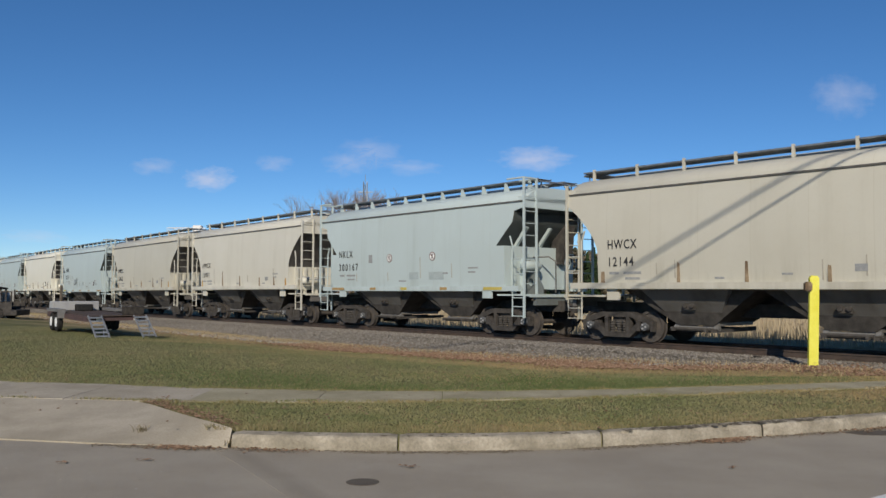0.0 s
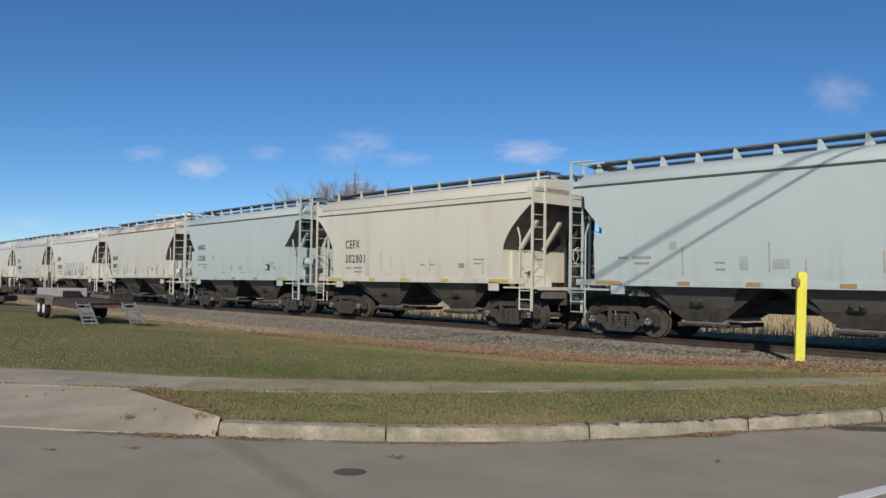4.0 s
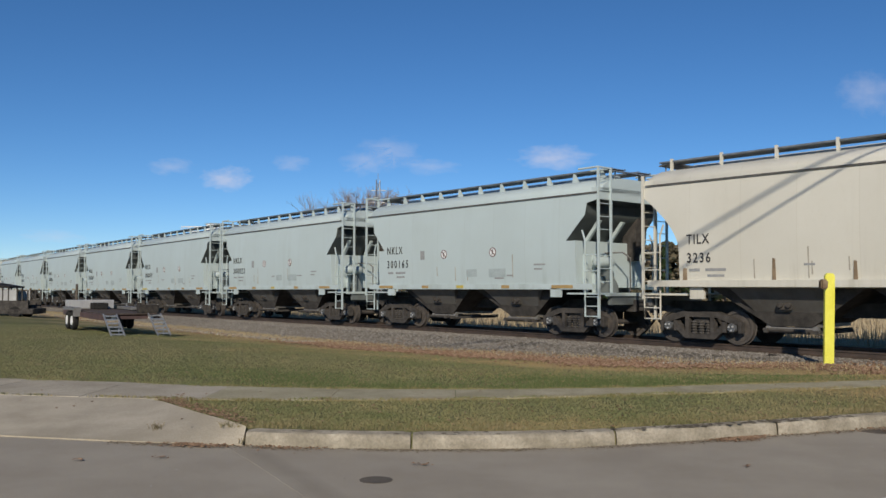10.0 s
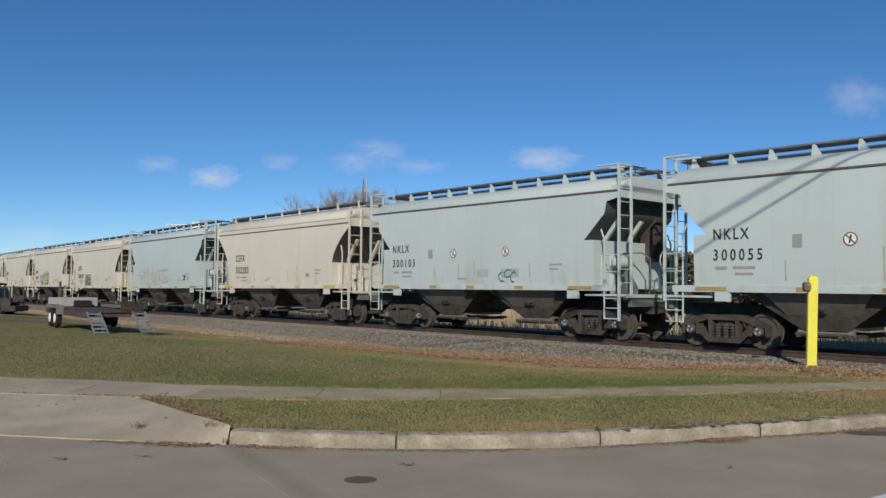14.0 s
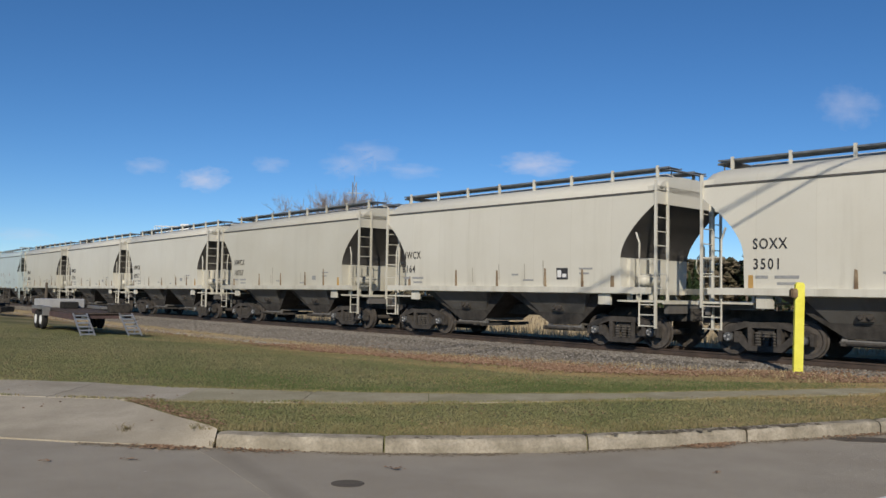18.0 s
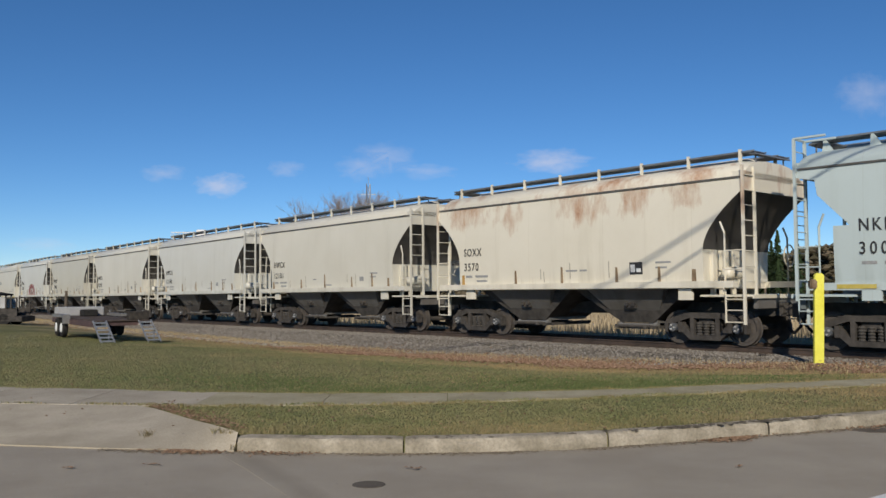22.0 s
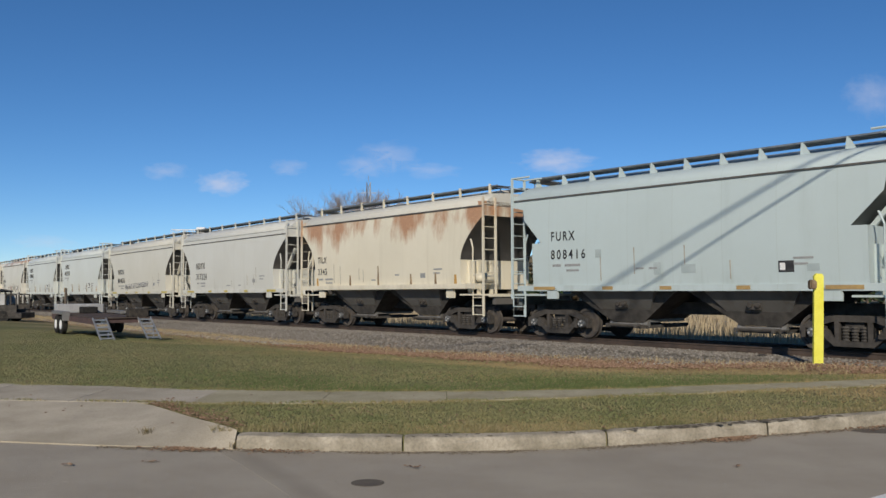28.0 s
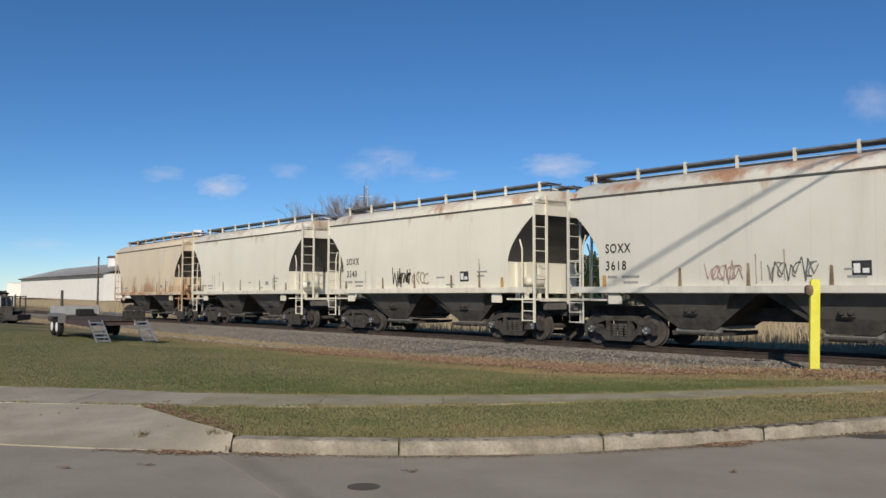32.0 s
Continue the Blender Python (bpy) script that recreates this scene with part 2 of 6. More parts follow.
def wheel_mesh(name, r, w, material):
    bm = bmesh.new()
    prof = [(0.30 * r, -0.5 * w), (0.34 * r, -0.30 * w), (0.80 * r, -0.22 * w), (0.84 * r, -0.5 * w), (r, -0.5 * w), (r, 0.35 * w), (1.06 * r, 0.38 * w), (1.06 * r, 0.5 * w), (0.3 * r, 0.5 * w)]
    n = 24
    rings = [[(p * math.cos(2 * math.pi * i / n), y, p * math.sin(2 * math.pi * i / n)) for i in range(n)] for p, y in prof]
    rings_mesh(bm, rings)
    bmesh.ops.recalc_face_normals(bm, faces=bm.faces)
    return mesh_of(name, bm, material)


def text_mesh(words, size, material, lean=0.0, bold=0.0, wide=1.0, narrow=0.75):
    cu = bpy.data.curves.new("lettering", "FONT")
    cu.body, cu.size, cu.extrude, cu.shear, cu.offset = words, size, 0.002, lean, bold
    cu.resolution_u = 3
    cu.space_character = wide
    ob = bpy.data.objects.new("lettering", cu)
    scene.collection.objects.link(ob)
    me = bpy.data.meshes.new_from_object(ob)
    bpy.data.objects.remove(ob)
    me.transform(Matrix.Diagonal((narrow, 1, 1, 1)))
    me.materials.clear()
    me.materials.append(material)
    return me


UPRIGHT = pose(0, 0, 0, 90)

# ---- the plan ----
RAIL_Z = 0.045
TRACK = (3.7, 25.40, 0.72359, 0.00147)


BEND = (30.0, 0.0008)


def arc_from(x, y, a, k, d):
    b = a - k * d
    return x - (math.cos(b) - math.cos(a)) / k, y - (math.sin(b) - math.sin(a)) / k, b


def track_at(s):
    """Middle of the track, s metres up the line from a fixed point, and its heading there; the bend eases far away."""
    if s <= BEND[0]:
        return arc_from(*TRACK, s)
    return arc_from(*arc_from(*TRACK, BEND[0]), BEND[1], s - BEND[0])


GRADE = [(-70, 0.03), (-10, 0.03), (5, -0.02), (20, -0.14), (40, -0.33), (80, -0.55), (430, -0.9)]


def drop(s):
    """How the line falls away into the distance."""
    return broken(s, GRADE)


def track_pose(s, z=RAIL_Z):
    """x runs along the line towards the train's head, y away from the street."""
    x, y, a = track_at(s)
    tilt = math.degrees(math.atan2(drop(s - 4.5) - drop(s + 4.5), 9.0))
    return pose(x, y, z + (drop(s - 4.5) + drop(s + 4.5)) / 2, 0, -tilt, math.degrees(a) - 90)


def track_side(x, y):
    """How far a place lies from the middle of the track, towards the street, and how far up the line."""
    x0, y0, a0, k = TRACK
    cx, cy = x0 + math.cos(a0) / k, y0 + math.sin(a0) / k
    dx, dy = x - cx, y - cy
    s = (a0 - math.atan2(-dy, -dx)) / k
    if s <= BEND[0]:
        return math.hypot(dx, dy) - 1 / k, s
    x0, y0, a0 = track_at(BEND[0])
    k = BEND[1]
    cx, cy = x0 + math.cos(a0) / k, y0 + math.sin(a0) / k
    dx, dy = x - cx, y - cy
    return math.hypot(dx, dy) - 1 / k, BEND[0] + (a0 - math.atan2(-dy, -dx)) / k


def broken(x, pts):
    if x <= pts[0][0]:
        (xa, ya), (xb, yb) = pts[0], pts[1]
    else:
        for (xa, ya), (xb, yb) in zip(pts, pts[1:]):
            if x <= xb:
                break
    return ya + (yb - ya) * (x - xa) / (xb - xa)


KERB = [(-60, 18.0), (-4.16, 7.88), (-3.01, 7.67), (-1.9, 7.54), (-1.1, 7.46), (-0.41, 7.44), (0.4, 7.49), (1.12, 7.6), (2.25, 7.96), (3.53, 8.44), (4.73, 8.92), (40, 24)]
WALK_FAR = [(-60, 21.0), (-5.99, 11.3), (-4.34, 11.0), (-3.26, 10.72), (-2.01, 10.55), (-0.8, 10.5), (0.3, 10.54), (1.2, 10.65), (2.34, 10.88), (6.41, 12.05), (40, 22)]
WALK_NEAR = [(-60, 19.0), (-5.11, 9.67), (-3.11, 9.42), (-2.0, 9.42), (-0.6, 9.52), (0.77, 9.75), (2.92, 10.32), (5.96, 11.22), (40, 21.3)]
KERB_H = 0.13


def apron_far(x):
    return min(broken(x, WALK_NEAR) - 0.03, broken(x, [(-30, 14.5), (-3.6, 9.6), (-3.3, 9.3), (-2.58, 8.42), (-2.05, 7.85), (-1.92, 7.65)]))


TOE = [(-25, 0.12), (-14, 0.05), (-9, -0.05), (-4, -0.22), (2, -0.35), (12, -0.43), (30, -0.49), (60, -0.49)]


def ground_z(x, y):
    e = y - broken(x, KERB)
    if x < -2.0 and y < apron_far(x):
        return -0.08
    if e < 0.05:
        return -0.08
    q, s = track_side(x, y)
    lawn = KERB_H - 0.014 + min(1, max(0, (e - 0.15) / 0.3)) * 0.02 + min(1, max(0, (e - 0.4) / 4)) * 0.024 - min(1, max(0, (e - 4) / 14)) * 0.25
    dip = min(1, max(0, (11.5 - q) / 7.3)) * min(1, max(0, (y - broken(x, WALK_FAR)) / 2.0))
    toe = broken(min(60, max(-25, s)), TOE)
    z = lawn + (toe - lawn) * dip * dip * (3 - 2 * dip)
    under = min(1, max(0, (3.3 - q) / 0.9)) * min(1, max(0, (q + 4.2) / 0.9))
    return z + (-1.1 - z) * under


# ---- ground, road, kerb, pavement ----
def axis(lo, hi, step, far):
    v = list(np.arange(lo, hi + 1e-6, step))
    g = step
    while v[-1] < far:
        g *= 1.5
        v.append(v[-1] + g)
    g = step
    while v[0] > -far:
        g *= 1.5
        v.insert(0, v[0] - g)
    return v


def dryness(x, y):
    """How parched the grass is: more so towards the track and next to the kerb."""
    q, s = track_side(x, y)
    e = y - broken(x, KERB)
    return max(0.0, min(1.0, (9.9 - q) / 4.2 + 0.6 * math.sin(0.55 * x + 0.4 * y) * math.sin(0.9 * y - 0.3 * x + 0.6 * math.sin(0.5 * x))), (0.28 - abs(e - 0.45) * 0.5) * (0.6 + 0.6 * math.sin(1.3 * x + 0.4)))


def build_ground():
    xs = axis(-30, 30, 0.4, 3500)
    es = [-3500, -900, -200, -60, -20, -5, -0.4, 0.03, 0.10] + [0.1 + 0.2 * i for i in range(1, 40)] + [8.0 + 0.4 * i for i in range(1, 95)]
    g = 0.5
    while es[-1] < 3500:
        g *= 1.4
        es.append(es[-1] + g)
    verts, dry = [], []
    for e in es:
        for x in xs:
            y = broken(x, KERB) + e
            verts.append((x, y, ground_z(x, y)))
            dry.append(dryness(x, y))
    w = len(xs)
    faces = [(j * w + i, j * w + i + 1, (j + 1) * w + i + 1, (j + 1) * w + i) for j in range(len(es) - 1) for i in range(w - 1)]
    me = bpy.data.meshes.new("ground")
    me.from_pydata(verts, [], faces)
    me.attributes.new("dryness", "FLOAT", "POINT").data.foreach_set("value", dry)
    m, nt, b = mat_base("lawn_ground", 0.95)
    v = coords(nt)
    n1, n2, n3 = noise_of(nt, v, 0.35), noise_of(nt, v, 2.2, 5.0), noise_of(nt, v, 30.0)
    at = nt.nodes.new("ShaderNodeAttribute")
    at.attribute_name = "dryness"
    ad = nt.nodes.new("ShaderNodeMath")
    ad.operation = "MULTIPLY_ADD"
    nt.links.new(n2, ad.inputs[0])
    ad.inputs[1].default_value = 1.3
    nt.links.new(at.outputs["Fac"], ad.inputs[2])
    c = mix_of(nt, ramp_of(nt, n1, 0.35, 0.65), (0.135, 0.145, 0.062), (0.205, 0.188, 0.094))
    c = mix_of(nt, ramp_of(nt, ad.outputs[0], 0.75, 1.6), c, (0.33, 0.25, 0.145))
    c = mix_of(nt, ramp_of(nt, n3, 0.4, 0.7, 0, 0.3), c, (0.10, 0.095, 0.042))
    nt.links.new(c, b.inputs["Base Color"])
    bump_of(nt, b, n3, 0.8, 0.05)
    me.materials.append(m)
    tagged(new("ground", me), "patchy green and straw-brown lawn falling to a railway", "ground", kind="structure")


build_ground()


def ribbon(bm, xs, y0, y1, z0, z1, top=0.0):
    """A slab between two lines over x."""
    rows = []
    for x in xs:
        a, b = y0(x), y1(x)
        rows.append([bm.verts.new(p) for p in ((x, a, z0), (x, a, z1 - top), (x, a + top, z1), (x, b, z1), (x, b, z0))])
    for r, s in zip(rows, rows[1:]):
        for i in range(5):
            j = (i + 1) % 5
            bm.faces.new((r[i], s[i], s[j], r[j]))
    bm.faces.new(rows[0])
    bm.faces.new(rows[-1][::-1])
    bmesh.ops.recalc_face_normals(bm, faces=bm.faces)


bm = bmesh.new()
ribbon(bm, [-60 + 1.0 * i for i in range(0, 55)] + [-5 + 0.25 * i for i in range(0, 41)] + [5.5 + 1.5 * i for i in range(0, 23)], lambda x: -60.0, lambda x: broken(x, KERB) + 0.02, -0.5, 0.0)
tagged(place("road", mesh_of("road", bm, M["asphalt"])), "worn grey asphalt street with faint stains", "road", kind="structure")

kerb = tagged(new("kerb"), "weathered concrete kerb along the street", "kerb", kind="structure")
for x0, x1 in [(-1.9, -0.40), (-0.38, 1.47), (1.49, 3.18), (3.20, 4.9), (4.92, 6.6), (6.62, 8.3), (8.32, 10.0)]:
    bm = bmesh.new()
    n = max(8, int((x1 - x0) / 0.07))
    rings = []
    for i in range(n):
        x = x0 + (x1 - x0) * i / (n - 1)
        y = broken(x, KERB)
        end = 0.010 if i in (0, n - 1) else 0.0
        sec = ((0, -0.3), (0, 0.02), (0.004, 0.075), (0.010, KERB_H - 0.03), (0.028, KERB_H - 0.008), (0.055, KERB_H), (0.16, KERB_H + 0.002), (0.16, -0.3))
        ring = []
        for k, (dy, z) in enumerate(sec):
            j = noise.noise(Vector((x * 6.0, k * 0.9, 3.0))) * (0.012 if 1 < k < 6 else 0.0)
            chip = max(0.0, noise.noise(Vector((x * 3.1, 7.0, k * 0.3))) - 0.25) * (0.09 if k in (3, 4) else 0.0)
            ring.append((x, y + dy + j + chip + (end if k < 6 else 0), z - (end if k > 2 else 0) * (z > 0) - abs(j) * 0.4 - chip * 0.5))
        rings.append(ring)
    rings_mesh(bm, rings)
    bmesh.ops.recalc_face_normals(bm, faces=bm.faces)
    part("kerb_stone", bm, M["kerb"], kerb)

pavement = tagged(new("pavement"), "narrow concrete footpath between two strips of grass", "pavement", kind="structure")
for i in range(-6, 12):
    bm = bmesh.new()
    x0, x1 = i * 1.45 + 0.004, i * 1.45 + 1.446
    ribbon(bm, [x0 + (x1 - x0) * k / 4 for k in range(5)], lambda x: broken(x, WALK_NEAR), lambda x: broken(x, WALK_FAR), -0.1, 0.157 + random.uniform(-0.003, 0.003), 0.01)
    part("slab", bm, M["concrete"] if i < -2 else M["path"], pavement)

bm = bmesh.new()


def apron_near(x):
    return broken(x, KERB) - 0.02


xs = [-30 + 2 * i for i in range(12)] + [-6.5 + 0.25 * i for i in range(0, 19)] + [-1.92]
rows = []
for x in xs:
    a, b = apron_near(x), apron_far(x)
    rows.append([bm.verts.new(p) for p in ((x, a, -0.2), (x, a, 0.014), (x, a + (b - a) * 0.06, 0.026), (x, b, 0.155), (x, b, -0.2))])
for r, s in zip(rows, rows[1:]):
    for i in range(5):
        j = (i + 1) % 5
        bm.faces.new((r[i], s[i], s[j], r[j]))
bm.faces.new(rows[0])
bm.faces.new(rows[-1][::-1])
bmesh.ops.recalc_face_normals(bm, faces=bm.faces)
tagged(place("driveway", mesh_of("driveway", bm, M["concrete"])), "pale concrete driveway apron sloping down to the street", "driveway", kind="structure")


# ---- railway ----
def along(bm, s0, s1, step, outline):
    """An outline (offset from the middle towards the street, height) drawn out along the track."""
    rows = []
    n = int((s1 - s0) / step)
    for i in range(n + 1):
        sn = s0 + (s1 - s0) * i / n
        x, y, a = track_at(sn)
        rows.append([bm.verts.new((x - o * math.cos(a), y - o * math.sin(a), z + drop(sn))) for o, z in outline])
    k = len(outline)
    for r, s in zip(rows, rows[1:]):
        for i in range(k):
            j = (i + 1) % k
            bm.faces.new((r[i], r[j], s[j], s[i]))
    bm.faces.new(rows[0])
    bm.faces.new(rows[-1][::-1])
    bmesh.ops.recalc_face_normals(bm, faces=bm.faces)


bm = bmesh.new()
along(bm, -60, 420, 4, [(5.6, -0.95), (5.2, -0.58), (3.6, -0.31), (2.3, -0.125), (-2.3, -0.125), (-4.0, -0.40), (-4.2, -0.75)])
track = tagged(new("railway_track"), "single railway track on grey crushed stone", "railway track", kind="structure")
part("ballast_bed", bm, M["stone"], track, "grey crushed stone bed")
for o in (0.755, -0.755):
    bm = bmesh.new()
    zz = RAIL_Z
    along(bm, -60, 420, 4, [(o + 0.07, zz - 0.17), (o + 0.07, zz - 0.155), (o + 0.012, zz - 0.13), (o + 0.012, zz - 0.045), (o + 0.036, zz - 0.035), (o + 0.036, zz - 0.004), (o + 0.03, zz), (o - 0.03, zz), (o - 0.036, zz - 0.004), (o - 0.036, zz - 0.035), (o - 0.012, zz - 0.045), (o - 0.012, zz - 0.13), (o - 0.07, zz - 0.155), (o - 0.07, zz - 0.17)])
    part("rail", bm, M["rail"], track, "rusty steel rail")
bm = bmesh.new()
box(bm, -0.11, 0.11, -1.3, 1.3, -0.16, -0.01)
tie = mesh_of("tie", bm, M["tie"])
for i in range(160):
    o = place("tie", tie, track)
    o.matrix_basis = track_pose(-30 + i * 0.55, RAIL_Z - 0.165)

# ---- the train ----
WHEEL_R = 0.42
WHEEL = wheel_mesh("wheel", WHEEL_R, 0.13, M["wheel"])
AXLES = []
LENGTH = {"arch": 10.85, "blue": 11.0, "plain": 11.25, "slant": 10.85}
DEEP = {"arch": 1.05, "blue": 1.15, "plain": 1.15, "slant": 0.9}
CURVE = {"arch": 1.7, "plain": 1.6, "slant": 1.0}


def end_x(z, kind):
    """Half length of the body at a height."""
    xe = LENGTH[kind] / 2
    if kind != "blue":
        f = min(1, max(0, (z - 2.35) / 1.37))
        return xe - DEEP[kind] * (1 - f ** CURVE[kind])
    tip, bend, edge = 1.15, 0.47, 0.80
    if z <= 2.72:
        return xe - edge
    return broken(z, [(2.72, xe - tip), (3.42, xe - bend), (3.75, xe - bend + 0.06), (3.84, xe), (3.9, xe)]) if z < 3.84 else xe


def half_w(z):
    return 1.61 - 0.075 * ((z - 2.65) / 1.5) ** 2


def build_kind(kind, sill):
    """The shared meshes of one kind of hopper car."""
    K = {}
    bm = bmesh.new()
    zs = [1.40, 1.6, 1.85, 2.1, 2.35, 2.5, 2.6, 2.72, 2.725, 2.85, 3.0, 3.15, 3.3, 3.42, 3.5, 3.6, 3.66, 3.72, 3.75, 3.84, 4.0, 4.18]
    rings_mesh(bm, [[(-end_x(z, kind), -half_w(z), z), (end_x(z, kind), -half_w(z), z), (end_x(z, kind), half_w(z), z), (-end_x(z, kind), half_w(z), z)] for z in zs])
    K["body"] = mesh_of("body", bm)
    xe = LENGTH[kind] / 2
    bm = bmesh.new()
    sec = [(1.575, 4.03), (1.565, 4.12), (1.52, 4.21), (1.42, 4.31), (1.22, 4.41), (0.85, 4.49), (0.45, 4.53)]
    ring = [(y, z) for y, z in sec] + [(-y, z) for y, z in reversed(sec)]
    rings_mesh(bm, [[(x, y * (0.9 if abs(x) > xe - 0.01 else 1), z - (0.04 if abs(x) > xe - 0.01 and z > 4.3 else 0)) for y, z in ring] for x in (-xe, -xe + 0.3, xe - 0.3, xe)])
    bmesh.ops.recalc_face_normals(bm, faces=bm.faces)
    K["roof"] = mesh_of("roof", bm)
    bm = bmesh.new()
    box(bm, -xe + 0.05, xe - 0.05, -0.02, 0.03, -0.02, 0.02)
    K["eave"] = mesh_of("eave_rib", bm)
    bm = bmesh.new()
    d = 0.17 if sill == "ledge" else 0.05
    prism(bm, [(-xe + 0.2, 0.0), (xe - 0.2, 0.0), (xe - 0.2, 0.16), (-xe + 0.2, 0.16)], -d, 0.1)
    K["sill"] = mesh_of("side_sill", bm)
    bm = bmesh.new()
    sec = [(-0.30, -0.02), (0.30, -0.02), (0.30, 0.02), (0.28, 0.02), (0.28, 0.0), (-0.28, 0.0), (-0.28, 0.02), (-0.30, 0.02)]
    rings_mesh(bm, [[(x, y, z) for y, z in sec] for x in (-xe + 0.03, xe - 0.03)])
    bmesh.ops.recalc_face_normals(bm, faces=bm.faces)
    K["boards"] = mesh_of("running_board", bm)
    bm = bmesh.new()
    if kind == "blue":
        prism(bm, [(-0.09, 0.0), (0.19, 0.0), (-0.01, 0.34), (-0.05, 0.34)], -0.02, 0.02)
    else:
        box(bm, -0.035, 0.035, -0.03, 0.03, 0.0, 0.40)
    K["bracket"] = mesh_of("bracket", bm)
    bm = bmesh.new()
    sec = [(0.24, 0.0), (0.24, 0.08), (0.15, 0.16), (-0.15, 0.16), (-0.24, 0.08), (-0.24, 0.0)]
    rings_mesh(bm, [[(x, y * f, z * f) for y, z in sec] for x, f in ((-xe + 0.5, 0.6), (-xe + 0.6, 1), (xe - 0.6, 1), (xe - 0.5, 0.6))])
    bmesh.ops.recalc_face_normals(bm, faces=bm.faces)
    K["hatch"] = mesh_of("trough_hatch", bm)
    # hopper: a funnel with a gate below, and the dark sheets that slope to it
    bm = bmesh.new()
    rings_mesh(bm, [[(-x, -y, z), (x, -y, z), (x, y, z), (-x, y, z)] for x, y, z in ((0.62, 0.86, 0.50), (0.62, 0.86, 0.60), (1.25, 1.5, 1.42))])
    K["hopper"] = mesh_of("hopper", bm)
    bm = bmesh.new()
    box(bm, -0.62, 0.62, -1.0, 1.0, 0.34, 0.42)
    box(bm, -0.5, -0.42, -1.25, 1.25, 0.36, 0.44)
    box(bm, 0.42, 0.5, -1.25, 1.25, 0.36, 0.44)
    bar(bm, (-0.55, -1.15, 0.42), (0.55, -1.15, 0.42), 0.045, 6)
    K["gate"] = mesh_of("outlet_gate", bm, M["black"])
    # the sheets' black paints in the shade beneath the tank
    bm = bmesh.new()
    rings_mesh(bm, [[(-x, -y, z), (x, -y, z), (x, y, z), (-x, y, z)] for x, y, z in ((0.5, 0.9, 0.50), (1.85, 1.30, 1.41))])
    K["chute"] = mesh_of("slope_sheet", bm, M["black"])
    # the sloping end of the tank, under the roof's overhang
    bm = bmesh.new()
    lev = [z for z in (2.36, 2.5, 2.6, 2.73, 2.85, 3.0, 3.15, 3.3, 3.42, 3.5, 3.6, 3.66, 3.71, 3.75, 3.83) if (z > 2.72 if kind == "blue" else z < 3.72)]
    rows = [[bm.verts.new((end_x(z, kind) + 0.006, y, z)) for y in (-half_w(z) + 0.01, half_w(z) - 0.01)] for z in lev]
    for a, b in zip(rows, rows[1:]):
        bm.faces.new((a[0], a[1], b[1], b[0]))
    r = bmesh.ops.solidify(bm, geom=bm.faces[:], thickness=0.004)
    K["end_slope"] = mesh_of("end_slope_sheet", bm)
    bm = bmesh.new()
    box(bm, -0.16, 0.16, -0.05, 0.02, -0.1, 0.1)
    for x in (-0.1, 0.1):
        bar(bm, (x, -0.05, 0), (x, -0.11, 0), 0.06, 8)
    K["latch"] = mesh_of("vibrator_bracket", bm, M["truck"])
    # centre sill with the stub to the coupler
    bm = bmesh.new()
    box(bm, -xe - 0.25, xe + 0.25, -0.22, 0.22, 0.72, 1.05)
    K["centre_sill"] = mesh_of("centre_sill", bm, M["black"])
    bm = bmesh.new()
    box(bm, -0.4, 0.5, -0.1, 0.1, -0.11, 0.11)
    prism(bm, [(0.42, -0.17), (0.56, -0.17), (0.66, -0.08), (0.66, 0.12), (0.56, 0.17), (0.42, 0.17)], -0.16, 0.16)
    K["coupler"] = mesh_of("coupler", bm, M["truck"])
    bm = bmesh.new()
    pts = [(0, 0.5, -0.05), (0.15, 0.5, -0.35), (0.35, 0.42, -0.52), (0.55, 0.3, -0.42)]
    for a, b in zip(pts, pts[1:]):
        bar(bm, a, b, 0.035, 6)
    K["hose"] = mesh_of("air_hose", bm, M["rubber"])
    # end platform: deck, corner step and bulkhead
    bm = bmesh.new()
    prism(bm, [(xe - 1.2, 1.20), (xe + 0.16, 1.20), (xe + 0.16, 1.16), (xe + 0.2, 1.16), (xe + 0.2, 1.25), (xe - 1.2, 1.25)], -1.5, 1.5)
    K["platform"] = mesh_of("end_platform", bm)
    bm = bmesh.new()
    prism(bm, [(xe + 0.02, 0.92), (xe + 0.14, 0.92), (xe + 0.14, 1.195), (xe + 0.02, 1.195)], -1.2, 1.2)
    bmesh.ops.recalc_face_normals(bm, faces=bm.faces)
    K["end_sill"] = mesh_of("end_sill", bm)
    # the wall below the sloping end: upright ribs on it, ribs along the slope, webs, and the air tank
    wall = xe - (0.80 if kind == "blue" else DEEP[kind])
    K["wall"] = wall
    bm = bmesh.new()
    box(bm, wall - 0.01, wall + 0.09, -0.02, 0.02, 1.252, 2.33)
    box(bm, wall + 0.07, wall + 0.09, 0.02, 0.09, 1.252, 2.33)
    K["wall_rib"] = mesh_of("bulkhead_rib", bm)
    bm = bmesh.new()
    lo, hi = ((xe - 1.05, 2.68), (xe - 0.50, 3.32)) if kind == "blue" else ((xe - 1.08, 2.42), (xe - 0.42, 3.25))
    prism(bm, [lo, (lo[0] + 0.10, lo[1] - 0.04), (hi[0] + 0.10, hi[1] - 0.04), hi], -0.05, 0.05)
    bmesh.ops.recalc_face_normals(bm, faces=bm.faces)
    K["slope_rib"] = mesh_of("slope_rib", bm)
    # web added, and later coloured dark, to stand for shade between the cars
    bm = bmesh.new()
